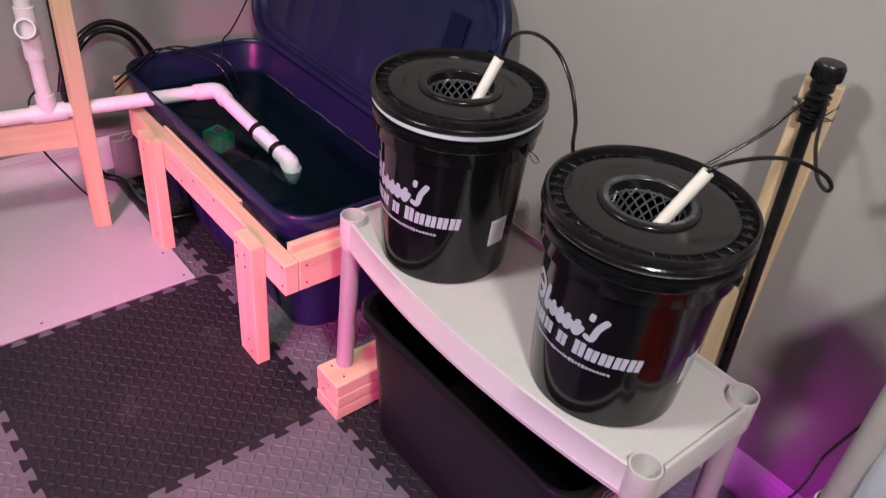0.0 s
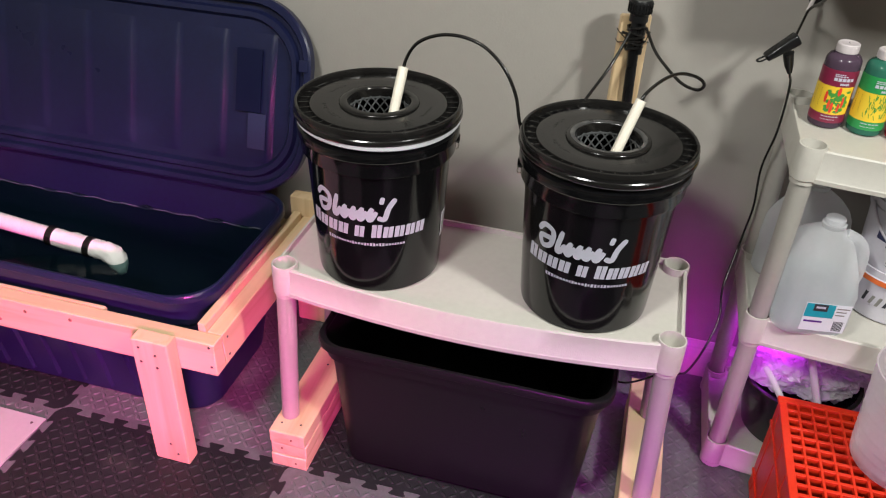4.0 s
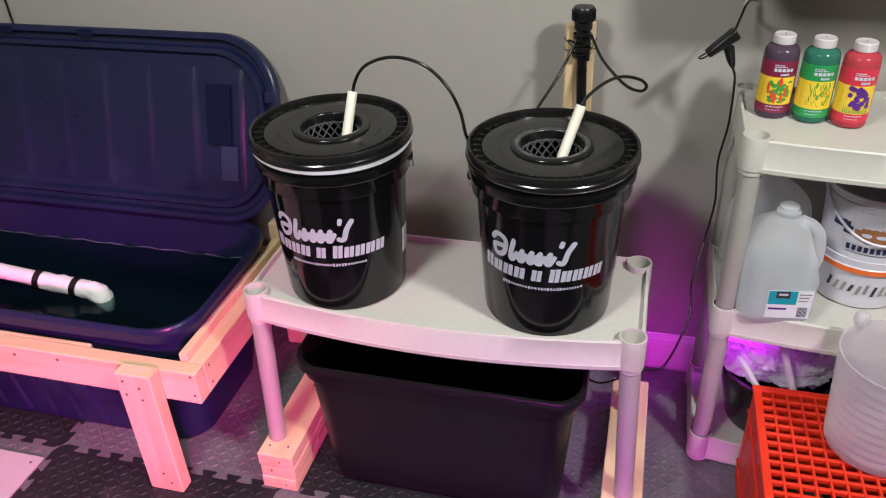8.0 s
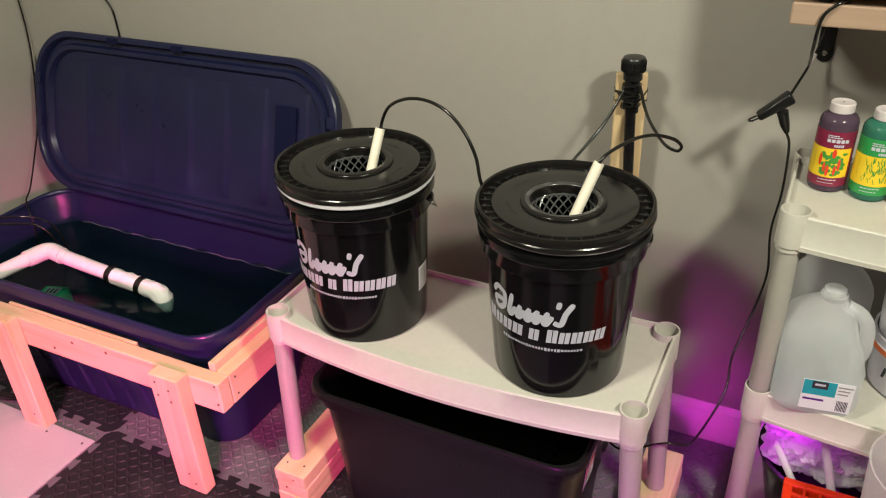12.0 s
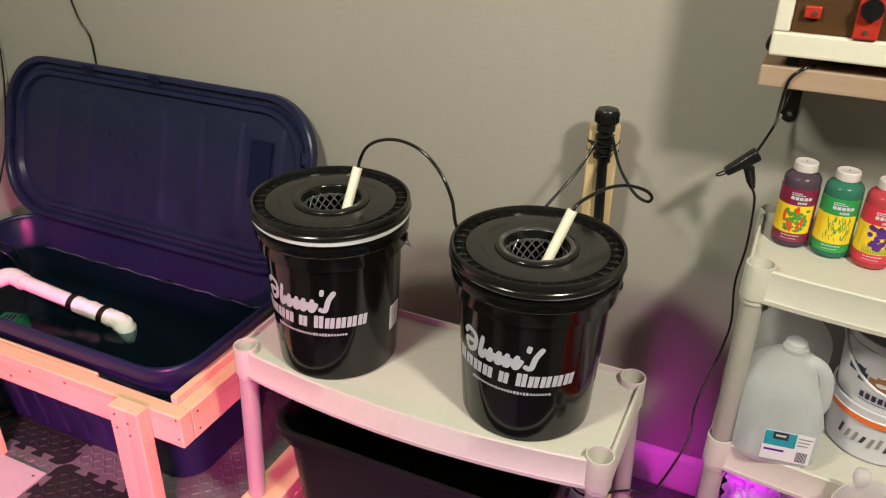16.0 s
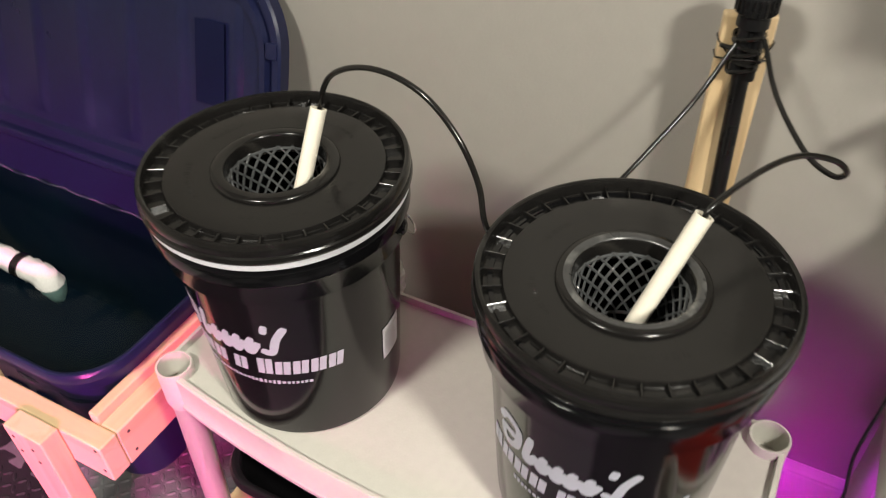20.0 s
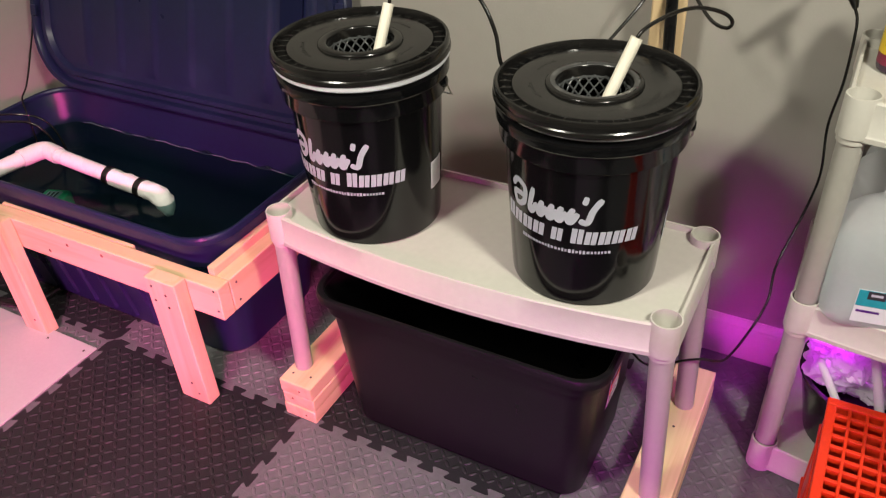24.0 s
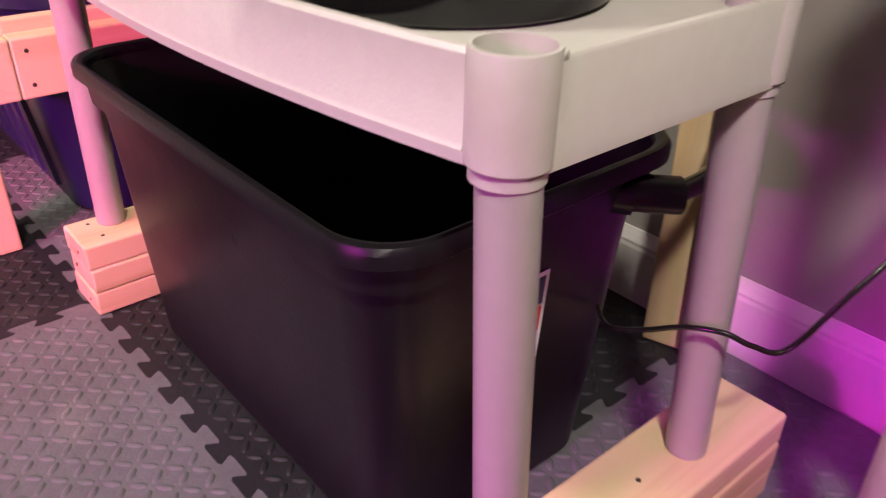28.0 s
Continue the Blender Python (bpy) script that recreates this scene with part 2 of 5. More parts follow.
MILK = see_through("milk_jug", (0.95, 0.96, 0.98), 0.54, 0.4, (0.99, 0.99, 1), 0.0, 0.6)
PITCHER = see_through("pitcher_plastic", (0.80, 0.75, 0.79), 0.52, 0.3, (1, 1, 1), 0.0, 0.4)
BAG = see_through("plastic_bag", (0.8, 0.78, 0.82), 0.62, 0.2, (1, 1, 1), 0.0, 0.4)
JUG_WATER = see_through("jug_water", (0.82, 0.90, 0.91), 0.30, 0.25, (0.93, 0.98, 0.98), 0.0, 0.5)
WATER = see_through("water", (0.004, 0.012, 0.015), 0.34, 0.03, (0.52, 0.70, 0.68), 0.3)


# ---- mesh helpers ----
def thing(name, label, category, place=(0, 0, 0), turn=0, group="", kind=""):
    ob = new(name)
    ob.matrix_world = pose(*place, 0, 0, turn)
    return tagged(ob, label, category, group, kind)


def part(name, bm, material, parent=None, label="", smooth=None):
    me = bpy.data.meshes.new(name)
    bmesh.ops.recalc_face_normals(bm, faces=bm.faces[:])
    bm.to_mesh(me)
    bm.free()
    for m in material if isinstance(material, (list, tuple)) else [material]:
        me.materials.append(m)
    if smooth:
        me.shade_smooth()
        me.set_sharp_from_angle(angle=radians(smooth))
    ob = new(name, me)
    ob.parent = parent
    if label:
        ob["label"] = label
    return ob


def whole(name, bm, material, label, category, kind="", group="", smooth=None):
    return tagged(part(name, bm, material, None, "", smooth), label, category, group, kind)


def box(x0, y0, z0, x1, y1, z1, bevel=0.0, seg=2, bm=None):
    own = bm is None
    bm = bm or bmesh.new()
    made = bmesh.ops.create_cube(bm, size=1)["verts"]
    for v in made:
        v.co = Vector(((x0 + x1) / 2 + v.co.x * (x1 - x0), (y0 + y1) / 2 + v.co.y * (y1 - y0), (z0 + z1) / 2 + v.co.z * (z1 - z0)))
    if bevel:
        edges = {e for v in made for e in v.link_edges}
        bmesh.ops.bevel(bm, geom=list(edges), offset=bevel, segments=seg, affect="EDGES", profile=0.5)
    return bm


def lathe(profile, seg=64, bm=None, centre=(0, 0), close=False):
    """Turns a line of (radius, height) round the z axis; a radius of 0 closes to a point."""
    bm = bm or bmesh.new()
    rings = []
    for r, z in profile:
        if r < 1e-6:
            rings.append([bm.verts.new((centre[0], centre[1], z))])
        else:
            rings.append([bm.verts.new((centre[0] + r * math.cos(a), centre[1] + r * math.sin(a), z)) for a in (2 * math.pi * i / seg for i in range(seg))])
    pairs = list(zip(rings, rings[1:]))
    if close:
        pairs.append((rings[-1], rings[0]))
    for a, b in pairs:
        for i in range(seg):
            j = (i + 1) % seg
            if len(a) == 1 and len(b) == 1:
                continue
            if len(a) == 1:
                bm.faces.new((a[0], b[i], b[j]))
            elif len(b) == 1:
                bm.faces.new((a[i], a[j], b[0]))
            else:
                bm.faces.new((a[i], a[j], b[j], b[i]))
    return bm


def smooth_line(points, steps=8):
    """A Catmull-Rom line through the points."""
    p = [Vector(q) for q in points]
    p = [2 * p[0] - p[1], *p, 2 * p[-1] - p[-2]]
    out = []
    for a, b, c, d in zip(p, p[1:], p[2:], p[3:]):
        for k in range(steps):
            t = k / steps
            out.append(0.5 * (2 * b + (c - a) * t + (2 * a - 5 * b + 4 * c - d) * t * t + (3 * b - 3 * c + d - a) * t ** 3))
    return out + [p[-2]]


def sweep(points, radius, seg=10, bm=None, caps=True, wall=0.0):
    """A round bar along a line of points; with wall, a pipe that is open at both ends."""
    bm = bm or bmesh.new()
    p = [Vector(q) for q in points]
    rings, inner, side = [], [], None
    for i, c in enumerate(p):
        d = (p[min(i + 1, len(p) - 1)] - p[max(i - 1, 0)]).normalized()
        if side is None:
            side = d.cross(Vector((0, 0, 1)) if abs(d.z) < 0.9 else Vector((1, 0, 0))).normalized()
        side = (side - d * side.dot(d)).normalized()
        up = d.cross(side)
        r = radius[i] if isinstance(radius, (list, tuple)) else radius
        rings.append([bm.verts.new(c + r * (math.cos(a) * side + math.sin(a) * up)) for a in (2 * math.pi * k / seg for k in range(seg))])
        if wall:
            inner.append([bm.verts.new(c + (r - wall) * (math.cos(a) * side + math.sin(a) * up)) for a in (2 * math.pi * k / seg for k in range(seg))])
    for loops in (rings, inner):
        for a, b in zip(loops, loops[1:]):
            for k in range(seg):
                bm.faces.new((a[k], a[(k + 1) % seg], b[(k + 1) % seg], b[k]))
    if wall:
        for a, b in ((rings[0], inner[0]), (rings[-1], inner[-1])):
            for k in range(seg):
                bm.faces.new((a[k], a[(k + 1) % seg], b[(k + 1) % seg], b[k]))
    elif caps:
        bm.faces.new(rings[0])
        bm.faces.new(rings[-1])
    return bm


def rounded(x0, y0, x1, y1, r, n=6):
    """Corners of a rounded rectangle, anticlockwise."""
    out = []
    for cx, cy, a0 in ((x1 - r, y0 + r, -90), (x1 - r, y1 - r, 0), (x0 + r, y1 - r, 90), (x0 + r, y0 + r, 180)):
        out += [(cx + r * math.cos(radians(a0 + 90 * k / n)), cy + r * math.sin(radians(a0 + 90 * k / n))) for k in range(n + 1)]
    return out


def loft(loops, bm=None, bottom=False, top=False):
    """Skins loops of equal length, each a list of 3D points."""
    bm = bm or bmesh.new()
    rows = [[bm.verts.new(p) for p in loop] for loop in loops]
    n = len(rows[0])
    for a, b in zip(rows, rows[1:]):
        for k in range(n):
            bm.faces.new((a[k], a[(k + 1) % n], b[(k + 1) % n], b[k]))
    if bottom:
        bm.faces.new(rows[0])
    if top:
        bm.faces.new(rows[-1])
    return bm


def prism(outline, z0, z1, bm=None):
    return loft([[(x, y, z0) for x, y in outline], [(x, y, z1) for x, y in outline]], bm, True, True)


# ---- the large structure ----
WALL_Y, WEST_X, EAST_X, SOUTH_Y, HIGH = 0.60, -1.385, 3.2, -3.2, 2.42
whole("floor", box(WEST_X - 0.1, SOUTH_Y - 0.1, -0.16, EAST_X + 0.1, WALL_Y + 0.1, -0.012), SLAB, "bare grey concrete slab under the foam tiles", "floor", "structure")
whole("wall_north", box(WEST_X - 0.1, WALL_Y, -0.012, EAST_X + 0.1, WALL_Y + 0.1, HIGH), WALL, "grey-beige painted plaster wall with satin sheen", "wall", "structure")
whole("wall_west", box(WEST_X - 0.1, SOUTH_Y, -0.012, WEST_X, WALL_Y, HIGH), WALL, "grey-beige painted plaster wall meeting in a corner", "wall", "structure")
whole("wall_east", box(EAST_X, SOUTH_Y, -0.012, EAST_X + 0.1, WALL_Y, HIGH), WALL, "plain grey-beige painted wall", "wall", "structure")
whole("wall_south", box(WEST_X - 0.1, SOUTH_Y - 0.1, -0.012, EAST_X + 0.1, SOUTH_Y, HIGH), WALL, "plain grey-beige painted wall", "wall", "structure")
whole("ceiling", box(WEST_X - 0.1, SOUTH_Y - 0.1, HIGH, EAST_X + 0.1, WALL_Y + 0.1, HIGH + 0.1), CEIL, "plain grey painted ceiling", "ceiling", "structure")


def skirting(name, length, m):
    """Moulded baseboard: flat face with a stepped and rounded top."""
    prof = [(0, -0.012), (0.013, -0.012), (0.013, 0.082), (0.011, 0.087), (0.0115, 0.092), (0.008, 0.098), (0.0045, 0.106), (0.003, 0.11), (0, 0.11)]
    bm = loft([[(0, -d, z) for d, z in prof], [(length, -d, z) for d, z in prof]], None, True, True)
    ob = whole(name, bm, TRIM, "white painted wooden baseboard with a moulded top", "baseboard", "structure")
    ob.matrix_world = m
    return ob


skirting("baseboard", EAST_X - WEST_X, pose(WEST_X, WALL_Y, 0))
skirting("baseboard", WALL_Y - SOUTH_Y - 0.013, pose(WEST_X, SOUTH_Y, 0, 0, 0, 90))

# ---- foam floor tiles ----
TILE, ROW0, COL0 = 0.635, -0.055, 0.0


def seam(length, seed):
    """Puzzle edge: dovetail teeth with softened corners."""
    n, pts = 19, [(0.0, 0.0)]
    pitch = length / n
    for i in range(1, n):
        h = 0.0095 if (i + seed) % 2 else -0.0095
        a, b = (i - 0.64) * pitch, (i + 0.64) * pitch
        r = 0.16 * pitch
        pts += [(a + 0.1 * r, h * 0.72), (a + r, h), (b - r, h), (b - 0.1 * r, h * 0.72)]
    fixed = []
    for i, (a, h) in enumerate(pts):
        fixed.append((min(max(a, 0.004), length - 0.004) if i else 0.0, h))
    return fixed + [(length, 0.0)]


def foam_tile(col, row, x_teeth=(1, 1), y_teeth=(1, 1)):
    x0, y0 = COL0 + col * TILE, ROW0 + row * TILE
    g = 0.0007
    s = seam(TILE, 0)
    flat = [(0.0, 0.0), (TILE, 0.0)]
    south = [(a, h) for a, h in (s if y_teeth[0] else flat)]
    east = [(TILE + h, a) for a, h in (s if x_teeth[1] else flat)]
    north = [(a, TILE + h) for a, h in reversed(s if y_teeth[1] else flat)]
    west = [(h, a) for a, h in reversed(s if x_teeth[0] else flat)]
    outline = [p for line in (south, east, north, west) for p in line[:-1]]
    c = TILE / 2
    outline = [(c + (x - c) * (1 - 2 * g), c + (y - c) * (1 - 2 * g)) for x, y in outline]
    grey = (col + row) % 2 != 0
    ob = thing("foam_tile", ("light grey" if grey else "black") + " interlocking foam floor tile with tread pattern", "floor tile", (x0, y0, 0), 0, "interlocking foam floor tiles", "structure")
    m = FOAM_GREY if grey else FOAM_BLACK
    part("tile", prism(outline, -0.012, -0.001), m, ob)
    verts, faces = [], []
    n = 28 if row > -3 else 16
    pitch = (TILE - 0.056) / (n - 1)
    ring = [(math.cos(2 * math.pi * q / 8), math.sin(2 * math.pi * q / 8)) for q in range(8)]
    for i in range(n):
        for j in range(n):
            px, py = 0.028 + i * pitch, 0.028 + j * pitch
            a = radians(45 if (i + j) % 2 else -45)
            ca, sa = math.cos(a), math.sin(a)
            k = len(verts)
            for rx, ry, lz in ((0.0112, 0.0050, -0.0012), (0.0096, 0.0034, 0.0003), (0.0062, 0.0017, 0.0012)):
                for cx, cy in ring:
                    lx, ly = rx * cx, ry * cy
                    verts.append((px + lx * ca - ly * sa, py + lx * sa + ly * ca, lz))
            for o in (0, 8):
                faces += [(k + o + p, k + o + (p + 1) % 8, k + o + 8 + (p + 1) % 8, k + o + 8 + p) for p in range(8)]
            faces.append(tuple(range(k + 16, k + 24)))
    me = bpy.data.meshes.new("tread")
    me.from_pydata(verts, [], faces)
    me.materials.append(m)
    me.shade_smooth()
    tread = new("tread", me)
    tread.parent = ob
    tread["kind"] = "stuff"
    return ob


for col in range(-2, 5):
    for row in range(-4, 1):
        foam_tile(col, row, (col > -2, 1), (1, row < 0))

tagged(part("floor_board", box(WEST_X + 0.03, -1.35, 0.0012, -0.645, -0.105, 0.0062, 0.001), BOARD), "white hardboard sheet lying on the floor tiles", "board", "", "structure")

# ---- the resin shelf with the buckets ----
SHELF_W, SHELF_D = 0.787, 0.26


def deck(parent, z, bow=0.035):
    """One moulded tier: bowed front skirt, sunken top with a lip, corner sockets. z is the top of its sockets."""
    n = 20
    near = (0.0125, 0.017, 0.022, 0.029, 0.036, 0.042, 0.0455, 0.049)

    def outline(inset):
        """Front (bowed), right, back and left edges, with close points by the corner sockets."""
        x0, x1, y0, y1 = -0.0255 + inset, SHELF_W + 0.0255 - inset, -0.020 + inset, SHELF_D + 0.0255 - inset
        w, d = x1 - x0, y1 - y0
        steps = [c / w for c in near] + [0.049 / w + (1 - 0.098 / w) * k / n for k in range(1, n)] + [1 - c / w for c in reversed(near)]
        short = [c / d for c in near] + [1 - c / d for c in reversed(near)]
        pts = [(x0 + w * u, y0 - bow * math.sin(math.pi * min(max((u * w - 0.036) / (w - 0.072), 0), 1)) ** 0.85) for u in steps]
        pts += [(x1, y0 + d * u) for u in short]
        pts += [(x1 - w * u, y1) for u in steps]
        pts += [(x0, y1 - d * u) for u in short]
        return pts

    def fitted(p, h, wrap):
        """Gives way round the corner sockets: the skirt ends in their walls, the tray passes inside of them."""
        x, y = p
        for cx, ix in ((0, 1), (SHELF_W, -1)):
            for cy, iy in ((0, 1), (SHELF_D, -1)):
                vx, vy = x - cx, y - cy
                if math.hypot(vx, vy) < 0.0252 or (vx * ix < 0 and vy * iy < 0):
                    if not wrap:
                        return (x, y, z - 0.071)
                    h = z - 0.069 if wrap == 2 else h
                    a, b = vx * ix, vy * iy
                    off, run = min(a, b), max(a, b)
                    start = math.asin(max(-1.0, off / 0.0252))
                    meet = 0.0252 * math.cos(start)
                    shift = 0.0055 if cy == 0 else 0.0
                    last = off + near[0] + (-shift if a > b else shift)
                    turn = start + (math.pi / 4 - start) * 0.97 * min(1.0, (meet - run) / (meet - last))
                    long, short = 0.0252 * math.cos(turn), 0.0252 * math.sin(turn)
                    a, b = (long, short) if a > b else (short, long)
                    return (cx + a * ix, cy + b * iy, min(h, z - 0.0165))
        return (x, y, h)

    top = z - 0.004
    loops = []
    for inset, h, wrap in ((0.004, z - 0.071, 0), (0.0012, z - 0.071, 0), (0.0010, z - 0.0625, 0), (0.002, z - 0.0595, 0), (0.0025, top - 0.003, 2), (0.005, top, 1), (0.010, top, 1), (0.0115, top - 0.012, 1)):
        bead = 0.0014 if h < z - 0.060 else 0.0
        loops.append([fitted((x, y - bead * (y < -0.016)), h, wrap) for x, y in outline(inset)])
    bm = loft(loops, None, False, True)
    under = [[fitted(p, z - 0.071, 1) for p in outline(0.004)], [fitted(p, top - 0.018, 1) for p in outline(0.006)]]
    loft(under, bm, False, True)
    part("deck", bm, RESIN, parent, "", 40)
    for x in (0, SHELF_W):
        for y in (0, SHELF_D):
            bm = lathe([(0.0, z - 0.046), (0.0212, z - 0.046), (0.0219, z - 0.044), (0.0236, z), (0.0262, z), (0.0268, z - 0.002), (0.0270, z - 0.068), (0.0240, z - 0.071), (0.0240, z - 0.079), (0.0, z - 0.079)], 40, None, (x, y))
            part("socket", bm, RESIN, parent, "", 40)


def leg_post(parent, x, y, z0, z1, splay=0.0):
    bm = lathe([(0.0, z0), (0.0195, z0), (0.0203, z0 + 0.003), (0.0210, z1), (0.0, z1)], 36, None, (x, y))
    for v in bm.verts:
        v.co.x += splay * (z1 - v.co.z) / (z1 - z0)
    return part("post", bm, POST, parent, "", 40)


shelf = thing("resin_shelf", "low beige resin shelf with four round posts on wooden blocks", "shelf", (0, 0, 0))
deck(shelf, 0.557)
for x in (0, SHELF_W):
    for y in (0, SHELF_D):
        leg_post(shelf, x, y, 0.1146, 0.51, 0.018 if x else -0.018)
DECK_Z = 0.5415


def lumber(name, x0, y0, z0, x1, y1, z1, axis, parent=None, label="", category="", group="", bevel=0.0035):
    bm = box(x0, y0, z0, x1, y1, z1, bevel, 2)
    ob = part(name, bm, PINE[axis], parent, label if parent else "")
    if not parent:
        tagged(ob, label, category, group)
    return ob


def dots(parent, name, places, material, axis, r=0.0035):
    """Screw heads or knots: thin discs on a face; axis is the way the face looks."""
    for p in places:
        bm = bmesh.new()
        bmesh.ops.create_cone(bm, cap_ends=True, segments=12, radius1=r, radius2=r * 0.8, depth=0.0016)
        ob = part(name, bm, material, parent)
        turn = {"z": Matrix(), "-y": Matrix.Rotation(radians(90), 4, "X"), "x": Matrix.Rotation(radians(90), 4, "Y")}[axis]
        ob.matrix_local = Matrix.Translation(p) @ turn


for bx, y1 in ((-0.046, 0.315), (0.757, 0.385)):
    block = thing("timber_block", "stack of three short pine studs under the shelf posts", "wood block", (bx, -0.062, 0), 0, "timber blocks under the shelf")
    for k in range(3):
        s = 0.0015 * (k % 2)
        lumber("stud", s, s, 0.038 * k + 0.0004, 0.089 + s, y1 + 0.062 - s, 0.038 * k + 0.038, "y", block)
    dots(block, "knot", [(0.03, -0.0002, 0.062), (0.062, -0.0002, 0.018), (0.055, -0.0002, 0.094)], KNOT, "-y", 0.003)
    dots(block, "screw", [(0.02, 0.03, 0.1142), (0.066, 0.035, 0.1142), (0.045, 0.25, 0.1142)], SCREW, "z", 0.003)


# ---- buckets ----
def bucket_radius(z):
    return 0.1265 + (0.1428 - 0.1265) * min(max(z / 0.30, 0), 1)


def wrapped(parent, name, shapes, material, radius, proud=0.0006, label=""):
    """Flat shapes laid round a bucket: each is a list of (degrees, height)."""
    bm = bmesh.new()
    for shape in shapes:
        vs = []
        for a, z in shape:
            r = radius(z) + proud
            vs.append(bm.verts.new((r * math.cos(radians(a)), r * math.sin(radians(a)), z)))
        bm.faces.new(vs)
    return part(name, bm, material, parent, label)


def stroke(a0, z0, a1, z1, w):
    """A slanted bar in (degrees, height); w is its thickness in metres."""
    k = 180 / math.pi / 0.137
    dx, dz = (a1 - a0) / k, z1 - z0
    n = max(math.hypot(dx, dz), 1e-6)
    ox, oz = -dz / n * w / 2 * k, dx / n * w / 2
    steps = max(1, int(abs(a1 - a0) / 3))
    out = []
    for s in range(steps):
        p, q = s / steps, (s + 1) / steps
        xa, xb, za, zb = a0 + (a1 - a0) * p, a0 + (a1 - a0) * q, z0 + (z1 - z0) * p, z0 + (z1 - z0) * q
        out.append([(xa - ox, za - oz), (xb - ox, zb - oz), (xb + ox, zb + oz), (xa + ox, za + oz)])
    return out


def ribbon(points, w, a0, span):
    """A bold curved band on the bucket through (share of the width, height) points; w is its thickness in metres."""
    wide = radians(span) * 0.137
    line = smooth_line([(u * wide, z, 0.0) for u, z in points], 5)
    sides = []
    for i, c in enumerate(line):
        d = (line[min(i + 1, len(line) - 1)] - line[max(i - 1, 0)]).normalized()
        taper = 0.62 if i in (0, len(line) - 1) else 1.0
        o = Vector((-d.y, d.x, 0)) * w * taper / 2
        sides.append((c - o, c + o))
    on = lambda p: (a0 + span * p.x / wide, p.y)
    return [[on(a), on(b), on(d), on(c)] for (a, c), (b, d) in zip(sides, sides[1:])]


def logo(parent, a0, a1):
    """The printed mark as plain white shapes: a flowing squiggle, a row of bold slashed blocks and a fine dashed line."""
    rnd = random.Random(5)
    span = a1 - a0
    squiggle = ribbon([(0.095, 0.203), (0.15, 0.218), (0.225, 0.210), (0.21, 0.182), (0.14, 0.174), (0.12, 0.192), (0.215, 0.196)], 0.0105, a0, span)
    for u in (0.265, 0.335, 0.405, 0.465, 0.535):
        squiggle += ribbon([(u + 0.034, 0.201 if u != 0.265 else 0.219), (u, 0.180), (u + 0.020, 0.1745), (u + 0.062, 0.193)], 0.0100, a0, span)
    squiggle += ribbon([(0.735, 0.221), (0.685, 0.200), (0.655, 0.1765), (0.605, 0.180)], 0.0105, a0, span)
    squiggle += ribbon([(0.645, 0.225), (0.632, 0.210)], 0.0090, a0, span)
    wrapped(parent, "printed_squiggle", squiggle, PRINT, bucket_radius, 0.0005, "white printed squiggle")["kind"] = "stuff"
    shapes = []
    for u0, u1, n in ((0.0, 0.385, 4), (0.425, 0.51, 1), (0.555, 0.985, 5)):
        step = (u1 - u0) / n
        for k in range(n):
            tall = 0.0045 if k == 0 and n > 1 else 0.0
            lo, hi, w = 0.1340, 0.1590 + tall, step * 0.86
            p = u0 + step * k
            for q0, q1 in ((0.0, 0.47), (0.55, 1.0)):
                lean = 0.012
                b0, b1 = p + w * q0, p + w * q1
                shapes.append([(a0 + span * b0, lo), (a0 + span * b1, lo), (a0 + span * (b1 + lean), hi), (a0 + span * (b0 + lean), hi)])
    wrapped(parent, "printed_block", shapes, PRINT, bucket_radius, 0.0006, "white printed blocks")["kind"] = "stuff"
    dashes = []
    u = 0.19
    while u < 0.81:
        du = rnd.uniform(0.012, 0.019)
        dashes += stroke(a0 + span * u, 0.1175, a0 + span * (u + du), 0.1175, 0.0048 if rnd.random() < 0.7 else 0.0070)
        u += du + 0.008
    wrapped(parent, "printed_dash", dashes, PRINT, bucket_radius, 0.0005, "fine white printed dashes")["kind"] = "stuff"


def net_pot(parent, x, y, z, rim, worn):
    """Round net cup hung in the lid: a broad ring, a diamond lattice and a floor."""
    pot = part("net_pot", lathe([(0.0575, z - 0.020), (0.0592, z + 0.0010), (0.0600, z + 0.0036), (0.0615, z + 0.0050), (0.0640, z + 0.0056), (0.0690, z + 0.0054), (0.0735, z + 0.0046), (0.0755, z + 0.0032), (0.0762, z + 0.0006), (0.0620, z + 0.0003), (0.0590, z - 0.020)], 64, None, (x, y), True), LID_BLACK, parent, "black plastic net cup", 50)
    bm = bmesh.new()
    for d in (1, -1):
        for k in range(20):
            a = 2 * math.pi * k / 20
            pts = []
            for s in range(8):
                u = s / 7
                r, b = 0.0580 - 0.014 * u, a + d * u * 1.15
                pts.append((x + r * math.cos(b), y + r * math.sin(b), z - 0.012 - 0.075 * u))
            sweep(pts, 0.0016, 5, bm)
    for h, r in ((z - 0.015, 0.058), (z - 0.086, 0.0435)):
        sweep([(x + r * math.cos(t), y + r * math.sin(t), h) for t in (2 * math.pi * i / 40 for i in range(41))], 0.002, 5, bm)
    for k in range(6):
        c, s = math.cos(math.pi * k / 6), math.sin(math.pi * k / 6)
        sweep([(x - 0.043 * c, y - 0.043 * s, z - 0.086), (x + 0.043 * c, y + 0.043 * s, z - 0.086)], 0.0016, 4, bm)
    part("lattice", bm, LATTICE, pot, "glossy black diamond lattice")
    if worn:
        part("worn_edge", lathe([(0.0598, z + 0.0030), (0.0612, z + 0.0056), (0.0640, z + 0.0063), (0.0685, z + 0.0060), (0.0675, z + 0.0050), (0.0606, z + 0.0028)], 64, None, (x, y), True), rim, pot, "scuffed whitish rim edge", 50)
    return pot


